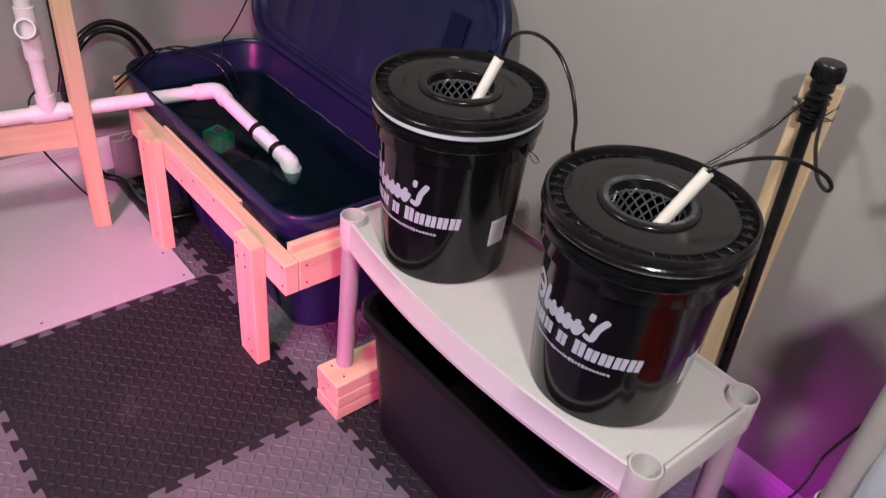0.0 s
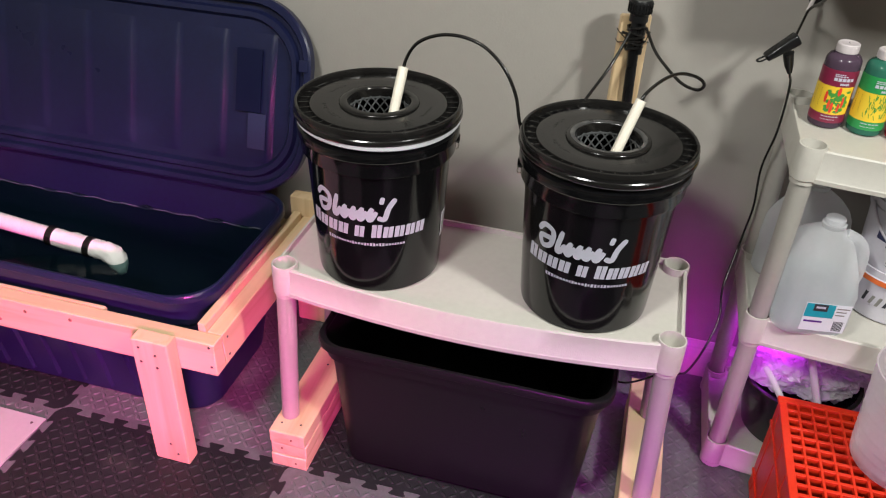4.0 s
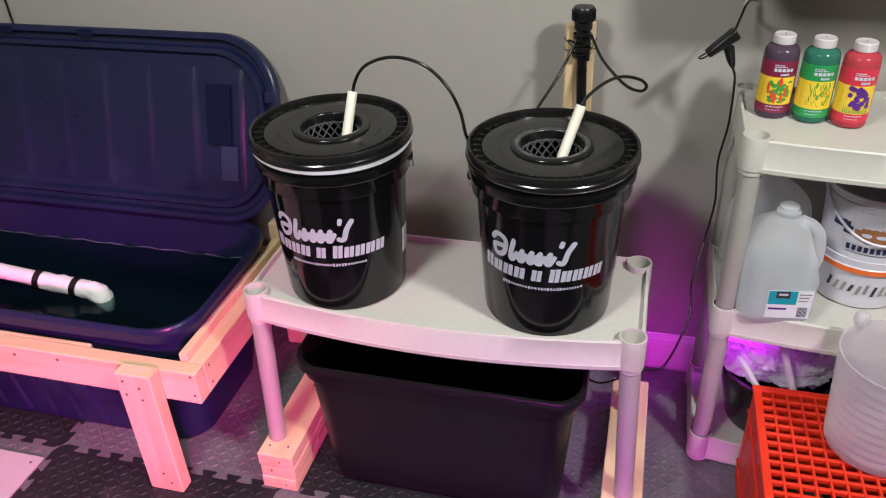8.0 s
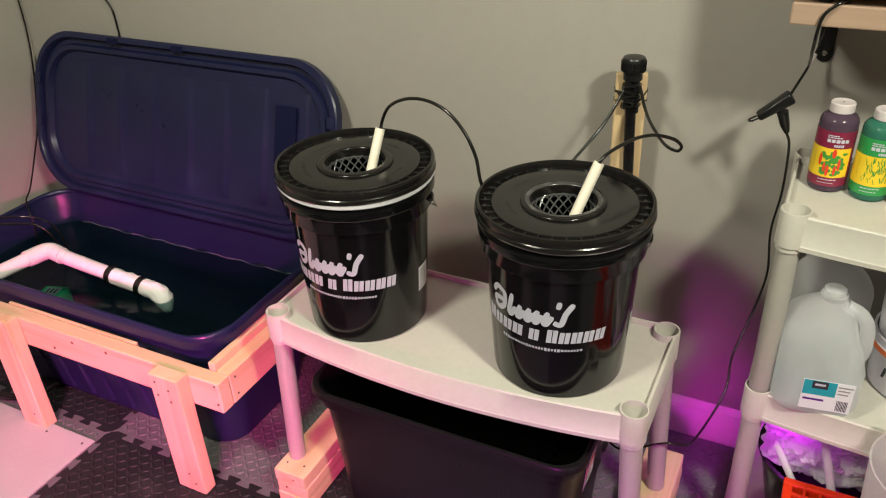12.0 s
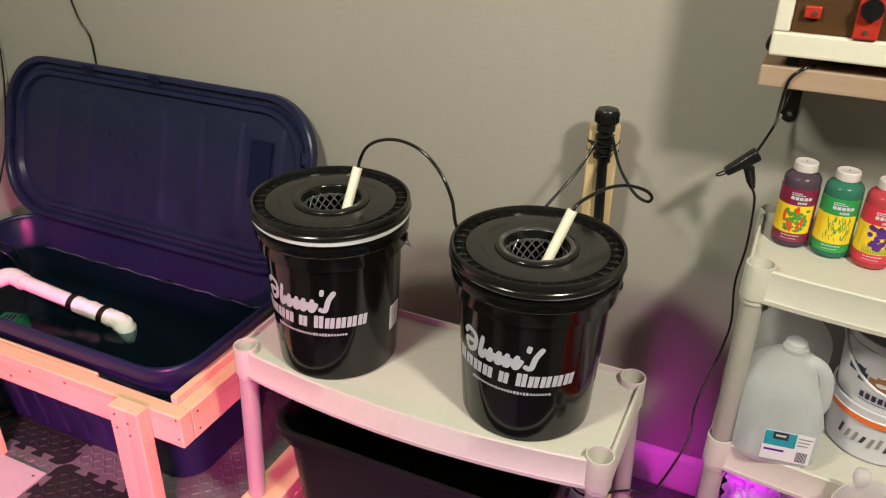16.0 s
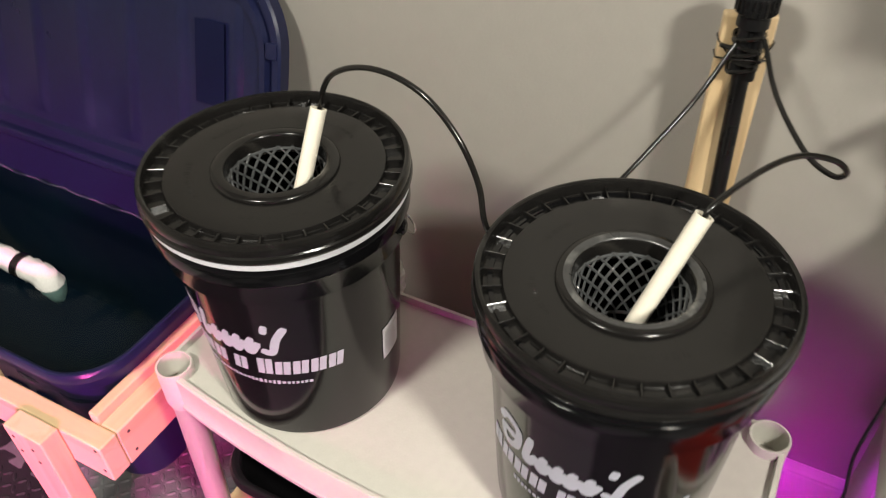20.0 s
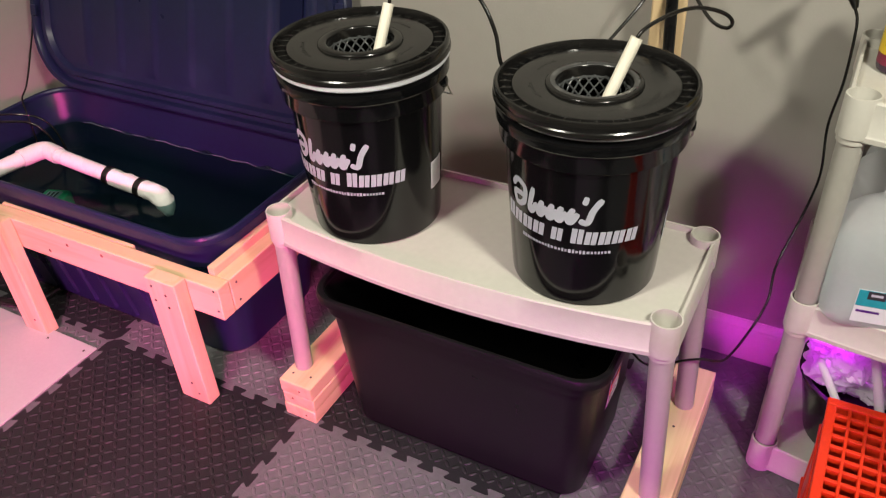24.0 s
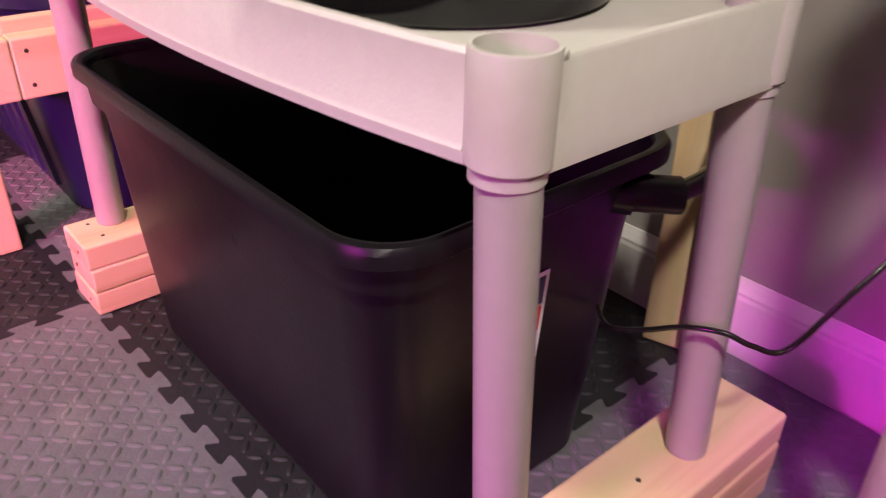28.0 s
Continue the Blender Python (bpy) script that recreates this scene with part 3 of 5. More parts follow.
def bucket(place, a0, a1, pot, rim, sticker, lift, strip):
    """Lidded pail: tapered body with a collar, a light seal strip, a ribbed lid, a wire bail."""
    ob = thing("lidded_bucket", "glossy black plastic bucket with ribbed lid, on the shelf", "bucket", place, 0, "lidded buckets on the shelf")
    prof = [(0.0, 0.004), (0.118, 0.004), (0.122, 0.0), (0.1255, 0.003), (0.1268, 0.012), (bucket_radius(0.15), 0.15), (0.1408, 0.2655), (0.1411, 0.2670), (0.1416, 0.2682), (0.1492, 0.2692), (0.1503, 0.2705), (0.1506, 0.2725), (0.1512, 0.2985), (0.1518, 0.3002),
            (0.1552, 0.3012), (0.1564, 0.3030), (0.1566, 0.3150), (0.1556, 0.3185), (0.1465, 0.3230), (0.1445, 0.345), (0.140, 0.345), (0.139, 0.30), (0.124, 0.02), (0.0, 0.02)]
    part("body", lathe(prof, 96), BUCKET, ob, "", 30)
    band = lathe([(0.1445, strip + 0.001), (0.1560, strip), (0.1582, strip + 0.0025), (0.1578, 0.3335 + lift), (0.1445, 0.335 + lift)], 80, None, (0, 0), True)
    for v in band.verts:
        if v.co.z < 0.3335:
            v.co.z += 0.0042 * (1 - math.cos(math.atan2(v.co.y, v.co.x) + 0.85))
    part("seal_strip", band, BAND, ob, "pale grey plastic seal strip", 40)
    lid_prof = [(0.0615, 0.3487), (0.066, 0.3487), (0.100, 0.3487), (0.1275, 0.3487), (0.1296, 0.3482), (0.1304, 0.3468), (0.1310, 0.3425), (0.1320, 0.3418), (0.1490, 0.3418), (0.1500, 0.3426), (0.1512, 0.3520), (0.1524, 0.3552), (0.1545, 0.3566),
                (0.1572, 0.3558), (0.1590, 0.3525), (0.1596, 0.3470), (0.1588, 0.3415), (0.1604, 0.3395), (0.1610, 0.3345), (0.1592, 0.3310), (0.1565, 0.3315), (0.1550, 0.3370), (0.144, 0.3375), (0.0615, 0.3455)]
    lid_prof = [(r, z + lift) for r, z in lid_prof]
    lid = part("lid", lathe(lid_prof, 112, None, (0, 0), True), LID_BLACK, ob, "black lid with a ribbed groove", 30)
    rib = box(0.1306, -0.0011, 0.3412 + lift, 0.1508, 0.0011, 0.3478 + lift, 0.0005, 1)
    first = part("rib", rib, LID_BLACK, lid)
    for k in range(1, 36):
        o = new("rib", first.data)
        o.parent = lid
        o.matrix_local = Matrix.Rotation(2 * math.pi * k / 36, 4, "Z")
    net_pot(lid, pot[0], pot[1], 0.3487 + lift, rim, rim is WORN)
    rnd = random.Random(int(place[0] * 100))
    marks = bmesh.new()
    for arc in (-75, -20, 60, 150, 205):
        for k in range(rnd.randint(4, 8)):
            a = radians(arc + 5.5 * k)
            r0, r1 = 0.0985, 0.0985 + rnd.uniform(0.004, 0.0075)
            for da in (0.0, 0.035):
                c, s, n = math.cos(a + da), math.sin(a + da), 0.0007
                box(-n, r0, 0.3485 + lift, n, r1, 0.34895 + lift, 0.0, 1, marks)
                marks.verts.ensure_lookup_table()
                for v in marks.verts[-8:]:
                    v.co.x, v.co.y = v.co.y * c - v.co.x * s, v.co.y * s + v.co.x * c
    part("embossed_mark", marks, LID_BLACK, lid)["kind"] = "stuff"
    ear = lathe([(0, 0), (0.010, 0), (0.010, 0.008), (0.006, 0.010), (0, 0.010)], 18)
    for side in (12, 192):
        e = part("handle_ear", ear.copy(), BUCKET, ob)
        e.matrix_local = Matrix.Rotation(radians(side), 4, "Z") @ pose(0.1480, 0, 0.290, 0, 90, 0)
    ear.free()
    pts = [(0.155 * math.cos(radians(12)), 0.155 * math.sin(radians(12)), 0.290)]
    for k in range(1, 16):
        a = radians(12 + 180 * k / 16)
        u = math.sin(math.pi * k / 16)
        pts.append(((0.155 + 0.012 * u) * math.cos(a), (0.155 + 0.012 * u) * math.sin(a), 0.290 - 0.095 * u ** 0.6))
    pts.append((-0.155 * math.cos(radians(12)), -0.155 * math.sin(radians(12)), 0.290))
    part("wire_bail", sweep(smooth_line(pts, 3), 0.0016, 6), STEEL, ob, "thin steel bail wire", 60)
    logo(ob, a0, a1)
    sa = sticker
    label = []
    for k in range(4):
        label.append([(sa + 4.5 * k, 0.085), (sa + 4.5 * (k + 1), 0.085), (sa + 4.5 * (k + 1), 0.143), (sa + 4.5 * k, 0.143)])
    st = wrapped(ob, "sticker", label, STICKER, bucket_radius, 0.0007, "white paper sticker with printed bars")
    bars = []
    for k in range(9):
        bars += stroke(sa + 2, 0.09 + 0.0055 * k, sa + 15 - (k * 5 % 4), 0.09 + 0.0055 * k, 0.0018)
    wrapped(st, "print_bar", bars, GREYBOX, bucket_radius, 0.0011)["kind"] = "stuff"
    return ob


B1, B2 = (0.172, 0.105, DECK_Z), (0.606, 0.108, DECK_Z)
bucket(B1, -138, -29, (0.002, -0.002), BUCKET, -4, 0.0065, 0.3265)
bucket(B2, -142, -34, (0.0, -0.006), WORN, 0, 0.0015, 0.3285)


def air_stick(name, foot, head):
    d = (Vector(head) - Vector(foot)).normalized()
    bm = sweep([Vector(foot) + d * k * 0.01 for k in range(int((Vector(head) - Vector(foot)).length / 0.01) + 1)], 0.0098, 20, None, True, 0.0022)
    return whole(name, bm, TUBE_WHITE, "short white plastic tube leaning in the net cup", "tube", "", "white tubes in the net cups", 40)


air_stick("white_tube", (0.192, 0.105, 0.832), (0.203, 0.165, 0.956))
air_stick("white_tube", (0.612, 0.108, 0.825), (0.651, 0.160, 0.953))


def hose(name, pts, r, label, category="hose", steps=10):
    return whole(name, sweep(smooth_line(pts, steps), r, 10), RUBBER, label, category, "", "", 60)


# ---- the blue tote in its timber frame ----
def tote(parent, x0, y0, x1, y1, z0, z1, taper, r, material, rim=0.022, floor_z=0.012, flutes=0):
    """Open tote: tapered body, a rolled rim of its own, and shallow flutes on the front."""
    def at(inset, z, rr):
        return [(x, y, z) for x, y in rounded(x0 + inset, y0 + inset, x1 - inset, y1 - inset, rr, 8)]
    t = taper
    loops = [at(t + 0.01, z0, r * 0.7), at(t, z0 + 0.01, r * 0.75), at(rim + 0.010, z1 - 0.058, r * 0.95), at(rim, z1 - 0.05, r), at(rim - 0.003, z1 - 0.014, r),
             at(rim + 0.001, z1 - 0.014, r), at(rim + 0.005, z1 - 0.032, r), at(rim + 0.014, z1 - 0.060, r * 0.95), at(t + 0.006, z0 + floor_z, r * 0.7)]
    part("body", loft(loops, None, True, True), material, parent, "", 35)
    loops = [at(rim - 0.0025, z1 - 0.022, r), at(0.003, z1 - 0.021, r), at(0.0, z1 - 0.018, r), at(0.0, z1 - 0.006, r), at(0.0025, z1 - 0.001, r), at(0.006, z1, r), at(rim - 0.006, z1, r), at(rim - 0.001, z1 - 0.002, r), at(rim + 0.001, z1 - 0.006, r), at(rim + 0.0008, z1 - 0.016, r)]
    part("rim", loft(loops + loops[:1]), material, parent, "", 35)
    for k in range(flutes):
        u = (k + 0.5) / flutes
        w = (x1 - x0 - 2 * t - 2 * r) / flutes * 0.34
        cx = x0 + t + r + (x1 - x0 - 2 * t - 2 * r) * u
        zb, zt = z0 + 0.03, z1 - 0.165
        fy = lambda z: y0 + t + (rim + 0.010 - t) * (z - z0 - 0.01) / (z1 - 0.058 - z0 - 0.01)
        rows = []
        for d in (0.001, -0.007):
            m = 1.0 if d > 0 else 0.72
            rows.append([(cx - w * m, fy(zb) + d, zb), (cx + w * m, fy(zb) + d, zb), (cx + w * m, fy(zt) + d, zt), (cx - w * m, fy(zt) + d, zt)])
        part("flute", loft(rows, None, False, True), material, parent)


blue = thing("storage_tote", "large dark blue plastic tote half full of water", "storage tote", (0, 0, 0))
TX0, TX1, TY0, TY1, TZ = -1.245, -0.185, -0.045, 0.455, 0.432
tote(blue, TX0, TY0, TX1, TY1, 0.001, TZ, 0.075, 0.10, TOTE_BLUE, 0.011, 0.012, 9)

def water_edge(inset, lift):
    """The pool's outline, drawn in by inset; the lifted edge wavers as the surface laps the wall."""
    i = 0.081 + (0.025 - 0.081) * (0.325 - 0.013) / (TZ - 0.06 - 0.013) + inset
    ring = []
    line = rounded(TX0 + i, TY0 + i, TX1 - i, TY1 - i, 0.085, 8)
    for (xa, ya), (xb, yb) in zip(line, line[1:] + line[:1]):
        n = max(1, int(math.hypot(xb - xa, yb - ya) / 0.012))
        for k in range(n):
            x, y = xa + (xb - xa) * k / n, ya + (yb - ya) * k / n
            ring.append((x, y, lift))
    return ring


def count_match(ring, n):
    return [ring[int(k * len(ring) / n)] for k in range(n)]


edge = []
for inset, lift, waver in ((-0.004, 0.3310, 0.0022), (0.000, 0.3280, 0.0014), (0.006, 0.3258, 0.0008), (0.018, 0.325, 0.0)):
    ring = count_match(water_edge(inset, lift), 220)
    edge.append([(x, y + 1.5 * waver * math.sin(57 * x + 3), z + waver * math.sin(83 * x + 40 * y) + waver * math.sin(31 * x + 2)) for x, y, z in ring])
whole("water", loft([[(x, y, 0.321) for x, y, z in edge[0]], *edge], None, False, True), WATER, "still dark water in the blue tote", "water", "structure", "", 60)


# Pale ribbon paints the light that ripples reflect along the back wall.
glint = bmesh.new()
pair = []
for k in range(221):
    x = TX0 + 0.09 + (TX1 - TX0 - 0.18) * k / 220
    wob = 0.0020 * math.sin(61 * x) + 0.0014 * math.sin(23 * x + 1) + 0.0008 * math.sin(140 * x)
    thick = 0.0016 + 0.0012 * math.sin(37 * x + 2) ** 2
    y = TY1 - 0.0345 + 0.0005 * math.sin(61 * x)
    pair.append((glint.verts.new((x, y, 0.3285 + wob)), glint.verts.new((x, y - 0.002, 0.3285 + wob - thick))))
for (a, b), (c, e) in zip(pair, pair[1:]):
    glint.faces.new((a, b, e, c))
part("water_glint", glint, GLINT, blue, "pale wavering ribbon painted as the light glinting off the water's edge", 60)


def tote_lid(name, width, depth, m):
    """Moulded lid: flat panel with long shallow ribs, a raised rim channel and a sticker; the underside looks along -y."""
    ob = new(name)
    ob.matrix_world = m
    tagged(ob, "dark blue ribbed tote lid leaning upright against the wall", "tote lid")
    def at(inset, h, r):
        return [(x, h, y) for x, y in rounded(inset, inset, width - inset, depth - inset, r + 0.06, 10)]
    loops = [at(0.012, 0.0, 0.09), at(0.0, 0.002, 0.1), at(0.0, -0.022, 0.1), at(0.004, -0.026, 0.098), at(0.016, -0.026, 0.09), at(0.020, -0.020, 0.088), at(0.022, -0.006, 0.086),
             at(0.034, -0.006, 0.078), at(0.040, -0.018, 0.074), at(0.052, -0.018, 0.068), at(0.060, -0.004, 0.062)]
    part("panel", loft(loops, None, True, True), TOTE_BLUE, ob, "", 35)
    rows = []
    for z, amp in ((0.075, 0.0), (0.105, 0.9), (0.25, 1.0), (depth - 0.13, 0.9), (depth - 0.09, 0.0)):
        rows.append([(0.10 + (width - 0.20) * k / 112, -0.0042 - 0.0120 * amp * (((7 * k / 112) % 1.0) ** 2.2 * (1.0 if (7 * k / 112) % 1.0 < 0.9 else (1.0 - (7 * k / 112) % 1.0) / 0.1)), z) for k in range(113)])
    bm = bmesh.new()
    grid = [[bm.verts.new(p) for p in row] for row in rows]
    for lo, hi in zip(grid, grid[1:]):
        for k in range(112):
            bm.faces.new((lo[k], lo[k + 1], hi[k + 1], hi[k]))
    part("fluted_face", bm, TOTE_BLUE, ob, "", 60)
    part("sticker", box(width - 0.205, -0.0166, depth - 0.29, width - 0.135, -0.0152, depth - 0.13), DULL, ob, "dark blue rectangular label")
    part("sticker", box(width - 0.168, -0.0166, depth - 0.385, width - 0.118, -0.0152, depth - 0.292), PALE, ob, "paler blue strip of label")
    # No recess is cut for the latches: dark plates stand in for their shade.
    for u in (0.30, 0.52):
        part("notch_shade", box(width * u - 0.022, -0.0275, depth - 0.024, width * u + 0.022, -0.0255, depth - 0.006, 0.0008), DULL, ob, "thin dark plate painted as the shade in a latch recess")
    for z in (0.2, 0.33):
        part("catch", box(width - 0.03, -0.03, z, width - 0.006, -0.024, z + 0.03, 0.002), TOTE_BLUE, ob)
        part("catch", box(0.006, -0.03, z, 0.03, -0.024, z + 0.03, 0.002), TOTE_BLUE, ob)
    return ob


LID_LEAN = math.degrees(math.atan2(0.145, 0.475))
tote_lid("container_cover", 1.15, 0.50, Matrix.Translation((-1.305, 0.444, 0.434)) @ Matrix.Rotation(-radians(LID_LEAN), 4, "X"))

frame_ob = thing("timber_stand", "pine stud frame on legs round the blue tote", "stand", (0, 0, 0))
FY = -0.088
lumber("front_rail", -1.06, FY, 0.275, -0.14, FY + 0.038, 0.364, "x", frame_ob)
lumber("inner_rail", -0.90, FY + 0.0385, 0.285, -0.434, FY + 0.049, 0.366, "x", frame_ob)
lumber("side_rail", -0.178, FY + 0.0385, 0.275, -0.14, 0.47, 0.364, "y", frame_ob)
lumber("ledger", -0.199, FY + 0.039, 0.325, -0.1785, 0.46, 0.383, "y", frame_ob)
lumber("leg", -0.318, FY - 0.0385, 0.0005, -0.229, FY - 0.0005, 0.371, "z", frame_ob)
lumber("leg", -0.90, FY - 0.0385, 0.0005, -0.811, FY - 0.0005, 0.371, "z", frame_ob)
lumber("leg", -0.215, 0.4705, 0.0005, -0.126, 0.508, 0.42, "z", frame_ob)
lumber("back_rail", -1.28, 0.4705, 0.23, -0.2155, 0.508, 0.319, "x", frame_ob)
lumber("side_rail", -1.285, -0.05, 0.275, -1.247, 0.47, 0.364, "y", frame_ob)
dots(frame_ob, "screw", [(-0.30, FY - 0.039, 0.35), (-0.262, FY - 0.039, 0.335), (-0.30, FY - 0.039, 0.31), (-0.262, FY - 0.039, 0.30), (-0.152, FY - 0.0005, 0.355), (-0.152, FY - 0.0005, 0.30), (-0.27, FY - 0.039, 0.06), (-0.255, FY - 0.039, 0.03), (-0.86, FY - 0.039, 0.33), (-0.84, FY - 0.039, 0.05)], SCREW, "-y")
dots(frame_ob, "knot", [(-0.62, FY - 0.0003, 0.34), (-0.50, FY - 0.0003, 0.345), (-0.70, FY - 0.0003, 0.30)], KNOT, "-y", 0.005)
dots(frame_ob, "screw", [(-0.1398, -0.03, 0.345), (-0.1398, -0.03, 0.295)], SCREW, "x")

# ---- black tote under the shelf ----
black = thing("storage_tote", "black plastic tote without a lid under the shelf", "storage tote", (0, 0, 0))
tote(black, 0.066, -0.046, 0.708, 0.340, 0.001, 0.394, 0.046, 0.060, TOTE_BLACK, 0.012)


for ob in [o for o in scene.collection.objects if o.name == "floor_board"]:
    dots(ob, "screw", [(-0.668, -0.128, 0.0066), (-0.80, -0.135, 0.0066), (-0.672, -0.52, 0.0066)], SCREW, "z", 0.004)

# ---- plumbing behind and beside the buckets ----
for bx, by, bz in (B1, B2):
    elbow = thing("pipe_elbow", "white plastic elbow pipe behind a black bucket", "pipe", (0, 0, 0), 0, "white elbow pipes behind the buckets")
    ey = SHELF_D + 0.058
    pts = smooth_line([(bx + 0.010, by + 0.12, bz + 0.045), (bx + 0.010, ey - 0.03, bz + 0.045), (bx + 0.010, ey - 0.006, bz + 0.038), (bx + 0.010, ey, bz + 0.012), (bx + 0.010, ey, bz - 0.03)], 5)
    part("bend", sweep(pts, 0.0155, 20, None, True), PVC, elbow, "", 50)
    part("collar", sweep([(bx + 0.010, ey, bz + 0.008), (bx + 0.010, ey, bz - 0.022)], 0.0185, 20), PVC, elbow, "", 50)
    part("drop", sweep([(bx + 0.010, ey, bz - 0.02), (bx + 0.010, ey, 0.43)], 0.0135, 16), PVC, elbow, "", 50)

stick = thing("support_batten", "pine batten with black pipe tied to it, by the wall", "batten", (0.611, 0.522, 0), 18)
lumber("board", -0.033, 0.0, 0.0006, 0.033, 0.0185, 0.992, "z", stick)
part("pipe", sweep([(0.034, -0.0135, 0.02), (0.022, -0.0130, 0.40), (-0.002, -0.0125, 0.99)], 0.0115, 20), BLACK, stick, "black plastic pipe", 50)
cap = part("cap", lathe([(0, 0.985), (0.020, 0.985), (0.020, 1.0), (0.0238, 1.003), (0.0242, 1.028), (0.022, 1.032), (0, 1.035)], 40, None, (0, -0.012)), BLACK, stick, "ribbed black screw cap", 40)
rib_mesh = None
for k in range(20):
    a = 2 * math.pi * k / 20
    if rib_mesh is None:
        first_rib = part("cap_rib", box(0.0236, -0.0018, 1.004, 0.0262, 0.0018, 1.0265, 0.0008, 1), BLACK, cap)
        rib_mesh = first_rib.data
    else:
        first_rib = new("cap_rib", rib_mesh)
        first_rib.parent = cap
    first_rib.matrix_local = Matrix.Translation((0, -0.012, 0)) @ Matrix.Rotation(a, 4, "Z")
for z, rr in ((0.972, 0.003), (0.962, -0.004), (0.950, 0.004), (0.941, -0.003), (0.928, 0.004)):
    loop = [(-0.0165, -0.002, z), (-0.0185, -0.016, z - rr), (-0.012, -0.0285, z), (0.008, -0.0285, z + rr), (0.0165, -0.016, z), (0.0155, -0.002, z), (-0.0165, -0.002, z)]
    part("cable_tie", sweep(smooth_line(loop, 3), 0.0030, 6), RUBBER, stick, "black cable tie")
for z, rr in ((0.957, 0.014), (0.934, -0.012)):
    loop = [(-0.0338, 0.0190, z), (-0.0338, -0.001, z), (-0.016, -0.0300, z - rr), (0.016, -0.0300, z - rr), (0.0338, -0.001, z), (0.0338, 0.0190, z), (0.0, 0.0196, z), (-0.0338, 0.0190, z)]
    part("cable_tie", sweep(loop, 0.0013, 6), RUBBER, stick, "thin black cable tie round the batten")
part("tie_tail", sweep([(-0.020, -0.028, 0.960), (-0.036, -0.031, 0.966)], 0.003, 6), RUBBER, stick)
part("manifold", sweep([(-0.009, -0.020, 0.985), (-0.011, -0.020, 0.925)], 0.0072, 12), BLACK, stick, "", 50)
part("manifold", sweep([(0.008, -0.021, 0.985), (0.010, -0.020, 0.915)], 0.0068, 12), BLACK, stick, "", 50)
dots(stick, "knot", [(-0.0215, -0.0003, 0.709)], KNOT, "-y", 0.0085)
dots(stick, "knot", [(0.022, -0.0003, 0.62)], KNOT, "-y", 0.003)

hose("air_hose", [(0.201, 0.160, 0.925), (0.206, 0.164, 0.962), (0.230, 0.158, 1.000), (0.273, 0.150, 1.023), (0.320, 0.143, 1.028), (0.366, 0.134, 1.016), (0.405, 0.125, 0.984), (0.430, 0.119, 0.940), (0.443, 0.114, 0.890), (0.455, 0.16, 0.825), (0.485, 0.26, 0.80), (0.515, 0.34, 0.818), (0.545, 0.40, 0.856), (0.577, 0.455, 0.905), (0.603, 0.492, 0.965)],
     0.0033, "thin glossy black hose arching between the buckets")
hose("air_hose", [(0.648, 0.156, 0.93), (0.655, 0.166, 0.958), (0.685, 0.225, 0.970), (0.715, 0.275, 0.966), (0.748, 0.303, 0.952), (0.762, 0.312, 0.936), (0.752, 0.325, 0.920), (0.722, 0.355, 0.918), (0.685, 0.405, 0.932), (0.660, 0.45, 0.945), (0.642, 0.485, 0.965), (0.634, 0.498, 0.975)],
     0.0033, "thin glossy black hose curled in a loop")

fit_ob = thing("hose_fitting", "black barbed fitting between the tote and the pipe", "fitting", (0, 0, 0))
part("nut", sweep([(0.684, 0.250, 0.352), (0.700, 0.262, 0.351)], 0.019, 12), BLACK, fit_ob, "", 40)
part("barb", sweep([(0.693, 0.262, 0.352), (0.720, 0.300, 0.347), (0.722, 0.303, 0.347)], 0.0185, 18), BLACK, fit_ob, "", 40)
part("tail", sweep(smooth_line([(0.718, 0.298, 0.347), (0.714, 0.36, 0.345), (0.690, 0.44, 0.342), (0.652, 0.498, 0.34)], 6), 0.0105, 12), RUBBER, fit_ob, "", 60)

st = thing("tote_label", "red, white and blue paper label on the black tote", "label", (0, 0, 0))
sl = radians(4.2)
slope = Matrix(((0, math.sin(sl), math.cos(sl), 0.6770), (1, 0, 0, 0.100), (0, math.cos(sl), -math.sin(sl), 0.195), (0, 0, 0, 1)))
for nm, x0, y0, x1, y1, h, mt in (("sheet", 0, 0, 0.07, 0.105, 0.0, STICKER), ("blue_bar", 0.005, 0.068, 0.065, 0.10, 0.0006, NAVY), ("red_bar", 0.005, 0.036, 0.065, 0.066, 0.0006, PEPPER), ("print_bar", 0.012, 0.078, 0.055, 0.088, 0.0012, PRINT), ("print_bar", 0.012, 0.046, 0.058, 0.057, 0.0012, PRINT), ("print_bar", 0.008, 0.012, 0.06, 0.016, 0.0006, GREYBOX), ("print_bar", 0.008, 0.022, 0.05, 0.026, 0.0006, GREYBOX)):
    part(nm, box(x0, y0, h, x1, y1, h + 0.0006), mt, st).matrix_local = slope

hose("black_cable", [(0.966, 0.583, 1.15), (0.958, 0.560, 1.09), (0.945, 0.53, 1.045), (0.925, 0.47, 1.005)], 0.0026, "black power cord hanging from the wall shelf", "cord")
whole("cord_sleeve", sweep([(0.943, 0.525, 1.040), (0.951, 0.543, 1.062)], 0.0042, 10), CAPW, "clear paper sleeve on the power cord", "sleeve")
adapter = thing("power_adapter", "black power adapter hanging on its cord", "adapter", (0.905, 0.45, 0.985), 0)
turn = Euler((radians(0), radians(-38), radians(14))).to_matrix().to_4x4()
case = box(-0.038, -0.013, -0.011, 0.032, 0.013, 0.013, 0.005, 3)
for v in case.verts:
    v.co.z *= 0.55 + 0.45 * min(1.0, max(0.0, (v.co.x + 0.038) / 0.05))
body = part("case", case, BLACK, adapter, "", 40)
body.matrix_local = turn
